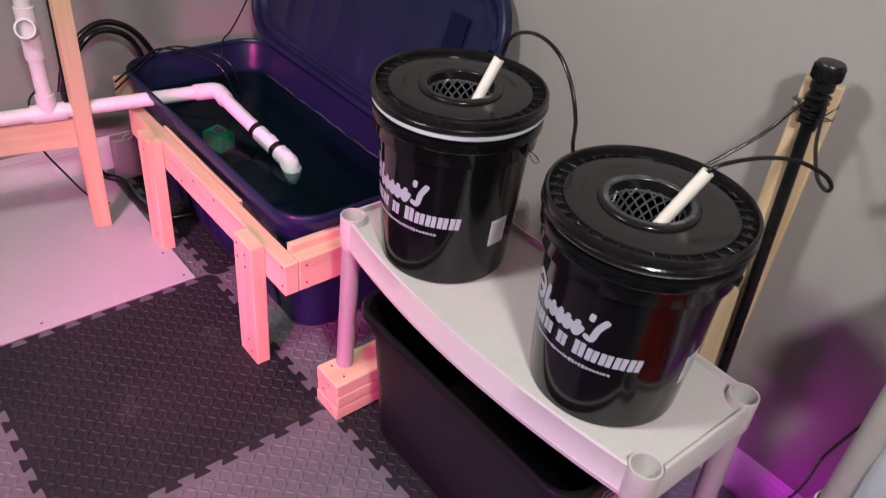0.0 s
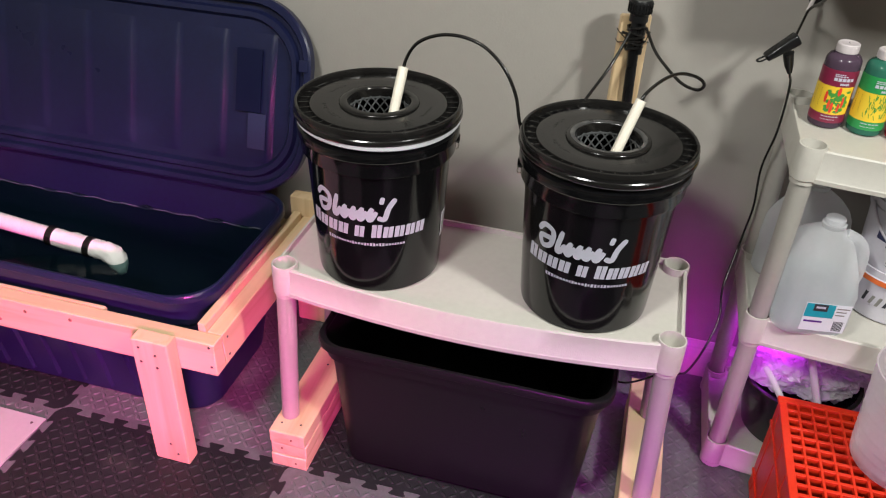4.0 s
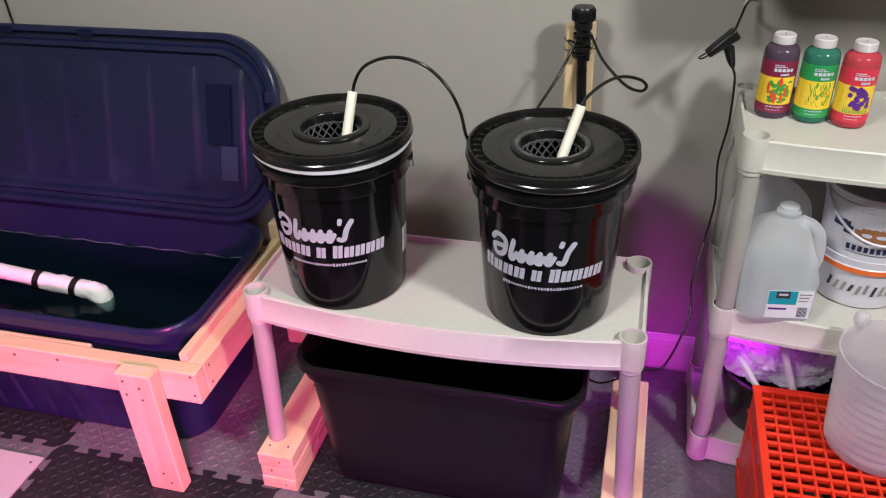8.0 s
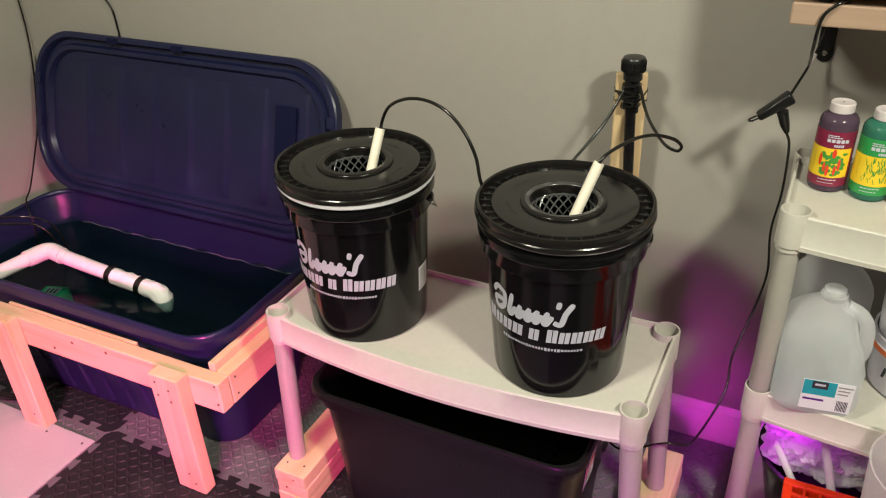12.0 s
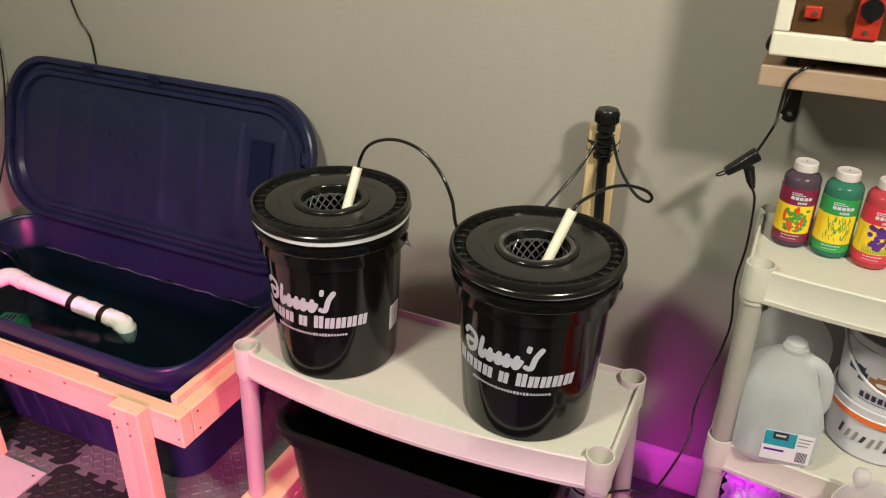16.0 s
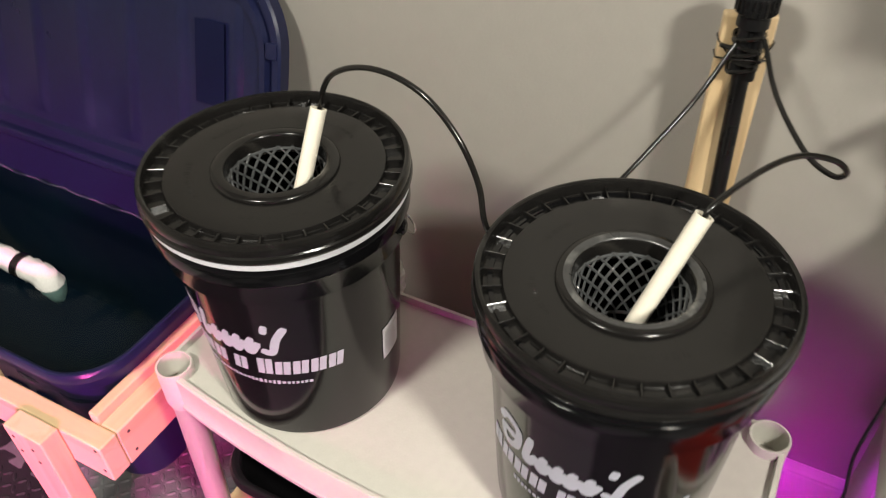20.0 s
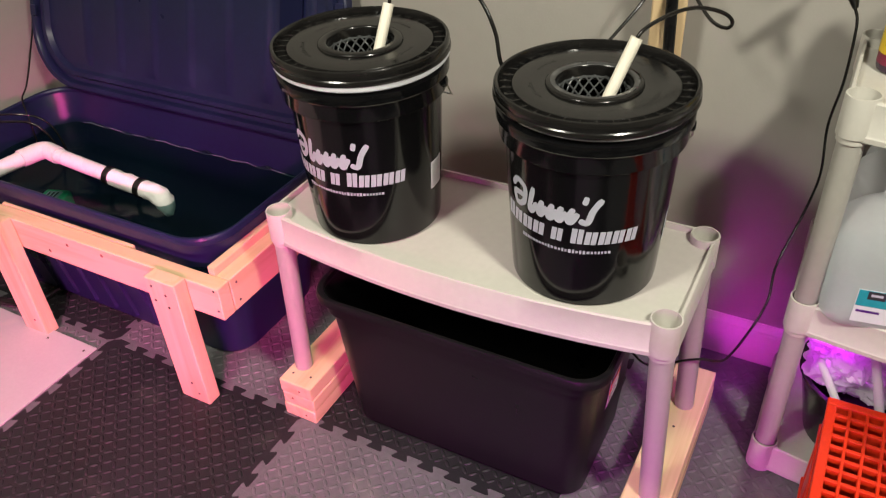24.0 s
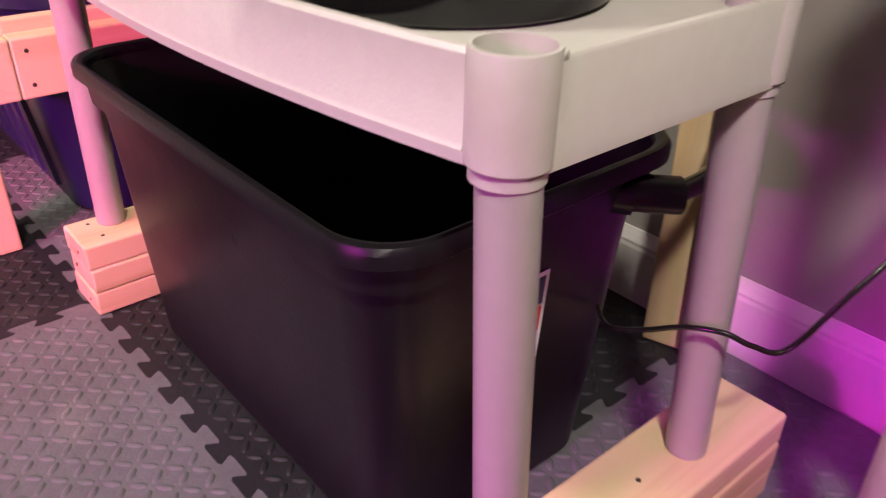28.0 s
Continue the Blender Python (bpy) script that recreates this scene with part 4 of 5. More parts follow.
plug = part("plug", sweep([(0.012, 0, -0.010), (0.020, 0.004, -0.036), (0.026, 0.006, -0.052)], [0.011, 0.009, 0.005], 12), BLACK, adapter, "", 40)
clasp = part("clasp", sweep(smooth_line([(-0.036, -0.007, 0.0), (-0.050, -0.007, 0.002), (-0.055, 0.0, 0.004), (-0.050, 0.007, 0.002), (-0.036, 0.007, 0.0)], 3), 0.0018, 6), BLACK, adapter)
clasp.matrix_local = turn
hose("black_cable", [(0.930, 0.455, 0.935), (0.940, 0.462, 0.90), (0.943, 0.47, 0.80), (0.936, 0.49, 0.70), (0.945, 0.50, 0.60), (0.940, 0.49, 0.54), (0.928, 0.45, 0.490), (0.912, 0.39, 0.430), (0.914, 0.338, 0.378), (0.892, 0.290, 0.318), (0.868, 0.270, 0.266), (0.848, 0.248, 0.270), (0.828, 0.235, 0.278), (0.797, 0.224, 0.272), (0.765, 0.216, 0.255), (0.735, 0.214, 0.240), (0.710, 0.228, 0.228), (0.684, 0.252, 0.222)],
     0.0026, "black power cord running down the wall to the tote", "cord")

# ---- plumbing of the blue tote ----
pipe = thing("return_pipe", "white plastic return pipe with black bands over the tote", "pipe", (0, 0, 0))
P0, P1, P2 = Vector((-1.20, -0.95, 0.383)), Vector((-0.975, 0.10, 0.405)), Vector((-0.958, 0.150, 0.405))
PE = Vector((-0.600, 0.176, 0.345))
part("run", sweep([P0, P1], 0.0205, 24), PVC, pipe, "", 50)
part("bend", sweep(smooth_line([P1 - (P1 - P0).normalized() * 0.012, P1, P2, P2 + (PE - P2).normalized() * 0.05], 5), 0.0245, 24), PVC, pipe, "", 50)
part("arm", sweep([P2 + (PE - P2).normalized() * 0.02, PE], 0.0205, 24), PVC, pipe, "", 50)
d = (PE - P2).normalized()
for s in (0.62, 0.90):
    c = P2.lerp(PE, s)
    part("band", sweep([c - d * 0.008, c + d * 0.008], 0.0264, 24), RUBBER, pipe, "black rubber band", 50)
sock_line = smooth_line([PE - d * 0.14, PE - d * 0.06, PE - d * 0.01, PE + d * 0.020 + Vector((0, 0, -0.003)), PE + d * 0.038 + Vector((0, -0.002, -0.022)), PE + d * 0.046 + Vector((0, -0.004, -0.052))], 4)
bulge = [0.0222, 0.0236, 0.0228, 0.0240, 0.0226, 0.0238, 0.0228, 0.0224, 0.0244, 0.0236, 0.0252, 0.0250, 0.0256, 0.0262, 0.0268, 0.0262, 0.0246, 0.0220, 0.0190, 0.0150, 0.0110]
sock_bm = sweep(sock_line, bulge, 28)
for v in sock_bm.verts:
    v.co += Vector((0.0032, 0.0040, 0.0032)) * noise.noise(v.co * 75) + Vector((0.0012, 0.0012, 0.0016)) * noise.noise(v.co * 190)
part("sock", sock_bm, CLOTH, pipe, "off-white filter sleeve with a limp end", 60)
tee = P0.lerp(P1, (-0.305 - P0.y) / (P1.y - P0.y))
along = (P1 - P0).normalized()
part("tee", sweep([tee - along * 0.045, tee + along * 0.045], 0.0255, 24), PVC, pipe, "", 50)
up = Vector((-0.03, -0.01, 1)).normalized()
part("riser", sweep([tee, tee + up * 0.75], 0.0205, 24), PVC, pipe, "", 50)
for h0, h1 in ((0.0, 0.055), (0.16, 0.30), (0.55, 0.70)):
    part("socket", sweep([tee + up * h0, tee + up * h1], 0.0255, 24), PVC, pipe, "", 50)
out = Vector((0.82, -0.35, 0.45)).normalized()
part("outlet", sweep([tee + up * 0.235, tee + up * 0.235 + out * 0.05], 0.0265, 24, None, True, 0.005), PVC, pipe, "open white pipe outlet", 50)

tower = thing("timber_rack", "tall pine stud rack beside the tote carrying white pipe", "rack", (0, 0, 0))
lumber("upright", -1.052, -0.250, 0.0068, -1.014, -0.204, 1.95, "z", tower)
ax = math.degrees(math.atan2(-(P1.x - P0.x), P1.y - P0.y))
rail = lumber("rail", -0.019, -0.85, -0.115, 0.019, 0.0, -0.026, "y", tower)
rail.matrix_local = Matrix.Translation(tee + Vector((0.0, 0.06, 0.0))) @ Matrix.Rotation(radians(ax), 4, "Z")

hose("black_hose", [(-1.25, -0.22, 0.36), (-1.265, -0.19, 0.44), (-1.27, -0.14, 0.505), (-1.275, -0.085, 0.538), (-1.275, -0.03, 0.540), (-1.275, 0.03, 0.505), (-1.272, 0.075, 0.44), (-1.270, 0.095, 0.38), (-1.268, 0.10, 0.28)], 0.0095, "thick black hose looping down behind the blue tote")
hose("black_hose", [(-1.24, -0.21, 0.36), (-1.25, -0.17, 0.45), (-1.255, -0.11, 0.512), (-1.26, -0.055, 0.524), (-1.262, 0.005, 0.495), (-1.262, 0.038, 0.44), (-1.262, 0.050, 0.38), (-1.262, 0.055, 0.28)], 0.0095, "thick black hose looping down behind the blue tote")
hose("black_hose", [(-1.20, -0.22, 0.38), (-1.22, -0.20, 0.20), (-1.25, -0.15, 0.06), (-1.22, -0.095, 0.025), (-1.12, -0.10, 0.019), (-1.02, -0.085, 0.018), (-0.95, -0.05, 0.018), (-0.93, 0.02, 0.02)], 0.0115, "black hose lying on the floor by the tote")
hose("black_hose", [(-1.16, -0.24, 1.2), (-1.16, -0.23, 0.95), (-1.15, -0.22, 0.70), (-1.18, -0.215, 0.40)], 0.012, "black hose hanging behind the rack")
hose("black_cable", [(-1.10, -0.10, 0.43), (-1.17, 0.0, 0.445), (-1.235, 0.10, 0.447), (-1.12, 0.17, 0.45), (-1.04, 0.21, 0.43), (-1.0, 0.24, 0.30)], 0.0035, "black pump cord over the tote rim", "cord")
hose("black_cable", [(-1.11, -0.10, 0.40), (-1.18, 0.02, 0.435), (-1.238, 0.13, 0.446), (-1.14, 0.22, 0.446), (-1.08, 0.27, 0.40), (-1.05, 0.28, 0.26)], 0.003, "black pump cord over the tote rim", "cord")
hose("black_cable", [(-1.365, 0.59, 1.45), (-1.36, 0.585, 1.10), (-1.362, 0.58, 0.86), (-1.37, 0.53, 0.62), (-1.33, 0.45, 0.52), (-1.27, 0.36, 0.455), (-1.236, 0.31, 0.437), (-1.19, 0.28, 0.40), (-1.18, 0.27, 0.27)], 0.0026, "thin black cord hanging in the corner", "cord")
hose("black_cable", [(-1.015, 0.592, 1.11), (-0.995, 0.594, 1.04), (-0.965, 0.595, 0.99), (-0.962, 0.596, 0.92), (-0.955, 0.590, 0.87)], 0.003, "thin black cord hanging behind the tote lid", "cord")
clip = thing("wall_plug", "white plug clipped to the wall with a cord", "plug", (-1.0, 0.6, 1.13))
part("body", box(-0.03, -0.025, -0.012, 0.02, 0.0, 0.03, 0.005), WHITEP, clip)
part("tail", sweep([(-0.01, -0.012, -0.01), (-0.014, -0.01, -0.024)], 0.005, 8), BLACK, clip)

hose("black_cable", [(-1.135, -0.30, 0.44), (-1.11, -0.335, 0.425), (-1.098, -0.345, 0.385), (-1.092, -0.345, 0.33), (-1.088, -0.335, 0.27), (-1.075, -0.30, 0.20), (-1.08, -0.24, 0.09), (-1.10, -0.18, 0.03)], 0.0032, "thin black cord looped over the white pipe", "cord")

pump = thing("grey_pump", "grey metal pump housing with a looped wire on the floor", "pump", (-1.30, -0.03, 0))
part("housing", box(0.0, -0.06, 0.0005, 0.045, 0.05, 0.155, 0.008, 3), GREYBOX, pump)
part("wire_loop", sweep(smooth_line([(0.047, -0.02, 0.15), (0.06, -0.03, 0.17), (0.065, -0.015, 0.18), (0.06, 0.0, 0.17), (0.047, -0.012, 0.15)], 5), 0.002, 6), WHITEP, pump, "white twist wire")

buoy = thing("green_filter", "mossy green filter pump standing under water in the tote", "filter", (-1.107, 0.21, 0.0135), 18)
part("pump_base", box(-0.036, -0.030, 0.0, 0.036, 0.030, 0.1095, 0.006, 2), BLACK, buoy, "black pump base", 40)
part("block", box(-0.042, -0.036, 0.11, 0.042, 0.036, 0.172, 0.008, 3), GREEN, buoy, "", 40)
part("grille", box(-0.022, -0.018, 0.1715, 0.024, 0.02, 0.175, 0.001), STICKER, buoy, "pale grille plate")
for k in range(3):
    part("grille_slot", box(-0.016 + 0.013 * k, -0.012, 0.1745, -0.010 + 0.013 * k, 0.014, 0.1755), INK, buoy)

# ---- second shelf and what stands on it ----
S2 = (0.978, 0.275)
shelf2 = thing("resin_shelf", "tall beige resin shelving unit with round posts", "shelf", (*S2, 0))
for z in (0.865, 0.462, 0.078):
    deck(shelf2, z, 0.03)
for z0, z1 in ((0.44, 0.82), (0.055, 0.42)):
    for x in (0, SHELF_W):
        for y in (0, SHELF_D):
            leg_post(shelf2, x, y, z0, z1)
for x in (0, SHELF_W):
    for y in (0, SHELF_D):
        part("foot", lathe([(0.0, 0.0006), (0.027, 0.0006), (0.028, 0.012), (0.0, 0.012)], 32, None, (x, y)), RESIN, shelf2, "", 40)
D1, D2, D3 = 0.8495, 0.4465, 0.0625


def round_patch(parent, name, r, a0, a1, z0, z1, material, proud=0.0004, label=""):
    n = max(2, int(abs(a1 - a0) / 6))
    bm = bmesh.new()
    rows = [[bm.verts.new(((r + proud) * math.cos(radians(a0 + (a1 - a0) * k / n)), (r + proud) * math.sin(radians(a0 + (a1 - a0) * k / n)), z)) for k in range(n + 1)] for z in (z0, z1)]
    for k in range(n):
        bm.faces.new((rows[0][k], rows[0][k + 1], rows[1][k + 1], rows[1][k]))
    return part(name, bm, material, parent, label, 60)


def flat_shapes(parent, name, r, shapes, material, proud, label=""):
    bm = bmesh.new()
    for shape in shapes:
        bm.faces.new([bm.verts.new(((r + proud) * math.cos(radians(a)), (r + proud) * math.sin(radians(a)), z)) for a, z in shape])
    ob = part(name, bm, material, parent, label)
    if len(shapes) > 1:
        ob["kind"] = "stuff"
    return ob


def blob(a, z, ra, rz, turn=0, n=8):
    out = []
    for k in range(n):
        u, v = ra * math.cos(2 * math.pi * k / n), rz * math.sin(2 * math.pi * k / n)
        c, s = math.cos(radians(turn)), math.sin(radians(turn))
        out.append((a + u * c - v * s * 1700, z + u * s / 1700 + v * c))
    return out


def nutrient_bottle(x, y, liquid, band, label, art):
    ob = thing("nutrient_bottle", label, "bottle", (x, y, D1), 0, "plant food bottles")
    r = 0.0335
    part("body", lathe([(0, 0.0005), (0.028, 0.0005), (0.032, 0.003), (r, 0.008), (r, 0.131), (0.0325, 0.1375), (0.0285, 0.1435), (0.021, 0.1475), (0.020, 0.150), (0, 0.150)], 48), liquid, ob, "", 40)
    cap = part("cap", lathe([(0, 0.1505), (0.0208, 0.1505), (0.0211, 0.152), (0.0208, 0.1655), (0.0192, 0.1672), (0.017, 0.1666), (0, 0.1666)], 40), CAPW, ob, "ribbed white screw cap", 40)
    part("cap_mark", box(-0.001, -0.003, 0.1668, 0.001, 0.003, 0.1672), INK, cap)
    wrap = round_patch(ob, "wrap_label", r, -205, 5, 0.014, 0.121, band, 0.0005, "printed paper label")
    round_patch(wrap, "yellow_panel", r, -205, -32, 0.032, 0.089, YELLOW, 0.0010)
    rnd = random.Random(int(x * 1000))
    bars = []
    for z, a0, a1, h in ((0.1005, -112, -48, 0.0062), (0.0925, -90, -62, 0.0045), (0.109, -112, -70, 0.002), (0.1125, -112, -80, 0.002), (0.0265, -118, -62, 0.0018), (0.0205, -118, -70, 0.0012)):
        n = 5
        for k in range(n):
            p, q = a0 + (a1 - a0) * k / n, a0 + (a1 - a0) * (k + 0.8) / n
            bars.append([(p, z), (q, z), (q, z + h), (p, z + h)])
    flat_shapes(wrap, "print_bar", r, bars, PRINT, 0.0014, "white printed bars")
    small = []
    for k in range(9):
        z = 0.046 + 0.0042 * k
        small.append([(-165, z), (-165 + rnd.uniform(22, 32), z), (-140, z + 0.0014), (-165, z + 0.0014)])
    flat_shapes(wrap, "print_bar", r, small, BROWN, 0.0014)
    greens = [blob(-82 + rnd.uniform(-32, 34), 0.060 + rnd.uniform(-0.023, 0.021), rnd.uniform(5, 11), rnd.uniform(0.0025, 0.0045), 0) for _ in range(46)]
    if art == "pepper":
        flat_shapes(wrap, "printed_leaves", r, greens, LEAF, 0.0014, "green printed leaves")
        flat_shapes(wrap, "printed_fruit", r, [blob(-120, 0.066, 4.5, 0.013, 0.4), blob(-96, 0.046, 5, 0.012), blob(-84, 0.080, 6, 0.009), blob(-66, 0.058, 4.5, 0.012), blob(-106, 0.052, 4, 0.010), blob(-76, 0.047, 4, 0.010)], PEPPER, 0.0019, "red printed peppers")
    elif art == "vine":
        vines = []
        for k in range(64):
            a, z, t = -84 + rnd.uniform(-36, 34), 0.066 + rnd.uniform(-0.026, 0.017), rnd.uniform(-6, 6)
            vines.append([(a - 1, z - 0.004), (a + 1, z - 0.004), (a + t + 1, z + 0.005), (a + t - 1, z + 0.005)])
        flat_shapes(wrap, "printed_leaves", r, vines, LEAF, 0.0014, "green printed vines")
    else:
        flat_shapes(wrap, "printed_leaves", r, [[(-126 + 6 * k, 0.034), (-122 + 6 * k, 0.034), (-127 + 7 * k, 0.050)] for k in range(13)], LEAF, 0.0014, "green printed leaves")
        flat_shapes(wrap, "printed_petals", r, [blob(-84 + rnd.uniform(-32, 30), 0.066 + rnd.uniform(-0.021, 0.019), rnd.uniform(6, 10), rnd.uniform(0.004, 0.0065)) for _ in range(26)], PETAL, 0.0019, "purple printed flowers")
    return ob


WINE = material("label_wine", (0.2, 0.015, 0.05), 0.4)
LGREEN = material("label_green", (0.03, 0.28, 0.07), 0.4)
LRED = material("label_red", (0.6, 0.03, 0.06), 0.4)
nutrient_bottle(1.016, 0.425, AMBER, WINE, "dark purple plant food bottle with a red pepper label", "pepper")
nutrient_bottle(1.088, 0.412, GREENB, LGREEN, "green plant food bottle with a leafy yellow label", "vine")
nutrient_bottle(1.158, 0.398, REDB, LRED, "red plant food bottle with a purple flower label", "flower")


def jug(x, y, z, turn, labelled):
    """Gallon jug: rounded square body, sloping shoulders, neck, and a moulded handle."""
    ob = thing("water_jug", ("translucent plastic water jug with a teal label" if labelled else "empty translucent plastic jug behind the other jug"), "jug", (x, y, z), turn, "plastic jugs on the shelf")
    def ring(w, h, r, dx=0.0):
        return [(px + dx, py, h) for px, py in rounded(-w, -w, w, w, min(r, w * 0.98), 7)]
    loops = [ring(0.058, 0.0006, 0.03), ring(0.068, 0.004, 0.035), ring(0.0735, 0.014, 0.038), ring(0.0745, 0.03, 0.038), ring(0.0735, 0.09, 0.038), ring(0.075, 0.10, 0.04), ring(0.0750, 0.158, 0.042), ring(0.0735, 0.176, 0.046), ring(0.0680, 0.196, 0.05), ring(0.0560, 0.216, 0.05), ring(0.0390, 0.231, 0.038), ring(0.0265, 0.239, 0.026), ring(0.0205, 0.243, 0.0202), ring(0.0200, 0.249, 0.0198), ring(0.0225, 0.250, 0.0222), ring(0.0225, 0.254, 0.0222), ring(0.019, 0.256, 0.0188)]
    for loop in loops:
        for i, (px, py, h) in enumerate(loop):
            px, h = px * 1.05, h * 0.95
            dent = 0.036 * max(0.0, 1 - abs(h - 0.170) / 0.058) ** 0.6 * max(0.0, min(1.0, (px - 0.030) / 0.035)) * max(0.0, 1 - abs(py + 0.012) / 0.075)
            loop[i] = (px - dent, py, h)
    part("body", loft(loops, None, True, True), MILK, ob, "", 45)
    part("cap", lathe([(0, 0.2435), (0.0195, 0.2435), (0.0195, 0.252), (0.017, 0.254), (0, 0.254)], 30), MILK, ob, "", 40)
    hp = smooth_line([(0.024, -0.012, 0.224), (0.048, -0.016, 0.214), (0.063, -0.020, 0.194), (0.068, -0.022, 0.160), (0.067, -0.022, 0.128), (0.056, -0.018, 0.106)], 5)
    part("handle", sweep(hp, 0.0125, 12), MILK, ob, "", 60)
    if labelled:
        def pool(w, h):
            return [(px, py, h) for px, py in rounded(-w, -w, w, w, 0.036, 7)]
        part("water", loft([pool(0.064, 0.005), pool(0.0705, 0.016), pool(0.0715, 0.03), pool(0.0705, 0.09), pool(0.0718, 0.108)], None, True, True), JUG_WATER, ob, "clear water filling the lower half", 40)
    if labelled:
        m = Matrix.Translation((-0.030, -0.0756, 0.022)) @ Matrix.Rotation(radians(90), 4, "X") @ Matrix.Diagonal((1.15, 1.35, 1, 1))
        lb = part("label", box(0, 0, 0, 0.078, 0.052, 0.0004), STICKER, ob, "white and teal paper label")
        lb.matrix_local = m
        for nm, x0, y0, x1, y1, mt in (("teal_panel", 0.001, 0.026, 0.051, 0.051, TEAL), ("dark_panel", 0.014, 0.038, 0.038, 0.0505, INK), ("print_bar", 0.054, 0.044, 0.076, 0.046, GREYBOX), ("print_bar", 0.054, 0.038, 0.072, 0.040, GREYBOX), ("print_bar", 0.054, 0.032, 0.070, 0.034, GREYBOX), ("print_bar", 0.004, 0.016, 0.036, 0.0195, PETAL), *[("code_bar", 0.056 + 0.0022 * k, 0.003, 0.0572 + 0.0022 * k, 0.021, INK) for k in range(8)]):
            h = 0.0008 if nm != "dark_panel" else 0.0013
            part(nm, box(x0, y0, 0.0003, x1, y1, h), mt, lb)
        part("logo_bar", box(0.018, 0.043, 0.0012, 0.034, 0.0465, 0.0017), PRINT, lb)
    return ob


jug(1.072, 0.312, D2, 8, True)
jug(1.062, 0.478, D2, 140, False)


def pail(z, r0, r1, h, label, upper):
    ob = thing("ice_cream_pail", label, "pail", (1.264, 0.425, z), 0, "stacked pails")
    part("body", lathe([(0, 0.001), (r0 - 0.004, 0.001), (r0, 0.005), (r1, h - 0.03), (r1 + 0.004, h - 0.028), (r1 + 0.004, h - 0.018), (r1 + 0.002, h - 0.016), (r1 + 0.003, h), (r1 - 0.002, h), (r1 - 0.003, h - 0.02), (r0 - 0.004, 0.02), (0, 0.02)], 72), PAIL, ob, "", 35)
    rr = lambda q: r0 + (r1 - r0) * q / (h - 0.03)
    if upper:
        shapes = [blob(-92, 0.082, 30, 0.019, 0, 20)]
        flat_shapes(ob, "oval_mark", rr(0.082) + 0.0012, [blob(-92, 0.082, 6, 0.0045, 0, 12), blob(-108, 0.082, 6, 0.0045, 0, 12), blob(-78, 0.082, 6, 0.0045, 0, 12)], PRINT, 0.0008)
        for k in range(8):
            a = -122 + 7.5 * k
            u = (a + 3.7 + 92) / 30
            half = 0.019 * math.sqrt(max(0.02, 1 - u * u))
            flat_shapes(ob, "oval_mark", rr(0.082), [[(a, 0.082 - half), (a + 7.5, 0.082 - half), (a + 7.5, 0.082 + half), (a, 0.082 + half)]], BROWN, 0.0010)
        for a0, a1, z0, z1 in ((-150, -128, 0.085, 0.105), (-135, -124, 0.075, 0.094), (-66, -60, 0.07, 0.095)):
            round_patch(ob, "navy_mark", rr(0.09), a0, a1, z0, z1, NAVY, 0.0009)
        for k in range(9):
            a = -128 + 7 * k
            round_patch(ob, "navy_mark", rr(0.045), a, a + 4.6, 0.040, 0.053, NAVY, 0.0009)
        round_patch(ob, "navy_mark", rr(0.034), -128, -66, 0.034, 0.0355, NAVY, 0.0009)
        pts = []
        for k in range(17):
            a = radians(200 + 160 * k / 16 - 10)
            u = math.sin(math.pi * k / 16)
            pts.append(((r1 + 0.007) * math.cos(a), (r1 + 0.007) * math.sin(a), h - 0.012 - 0.085 * u))
        part("handle", sweep(pts, 0.0032, 8), PAIL, ob, "white plastic carrying handle", 60)
    else:
        round_patch(ob, "orange_band", r1 + 0.0035, -180, 0, h - 0.030, h - 0.018, ORANGE, 0.0012, "orange seal band")
        rnd = random.Random(3)
        for k in range(9):
            a = -140 + 9 * k
            z0, z1 = 0.045 - rnd.uniform(0, 0.006), 0.062 + (0.014 if k in (0, 5) else rnd.uniform(0, 0.004))
            flat_shapes(ob, "grey_mark", rr(0.055), [[(a, z0), (a + 4, z0), (a + 7.5, z1), (a + 3.5, z1)]], GREYBOX if k % 3 else INK, 0.0010)
        flat_shapes(ob, "grey_mark", rr(0.04), [[(-130, 0.036), (-70, 0.040), (-70, 0.042), (-122, 0.042)]], INK, 0.0010)
    return ob


pail(D2, 0.092, 0.100, 0.125, "translucent white pail with an orange band, under another", False)
pail(D2 + 0.105, 0.094, 0.103, 0.165, "lilac-white pail with a brown oval mark and handle", True)

# ---- bin with plastic bags on the lowest tier ----
bin_ob = thing("waste_bin", "black bin on the lowest tier stuffed with clear bags", "bin", (1.138, 0.385, D3))
part("body", lathe([(0, 0.001), (0.092, 0.001), (0.100, 0.006), (0.133, 0.165), (0.139, 0.167), (0.139, 0.173), (0.130, 0.173), (0.088, 0.012), (0, 0.012)], 56), RUBBER, bin_ob, "", 35)


def crumpled(name, place, size, seed, material, label):
    bm = bmesh.new()
    bmesh.ops.create_icosphere(bm, subdivisions=5, radius=1)
    for v in bm.verts:
        p = v.co.copy()
        q = p * 1.6 + Vector((seed, seed * 2.1, 0))
        k = 1 + 0.42 * noise.noise(q) + 0.34 * abs(noise.noise(q * 1.7)) - 0.30 * abs(noise.noise(q * 2.9)) + 0.06 * noise.noise(q * 6.1)
        v.co = Vector((p.x * size[0] * k, p.y * size[1] * k, p.z * size[2] * k))
    ob = whole(name, bm, material, label, "bag", "", "crumpled plastic bags", 22)
    ob.matrix_world = Matrix.Translation(place)
    return ob


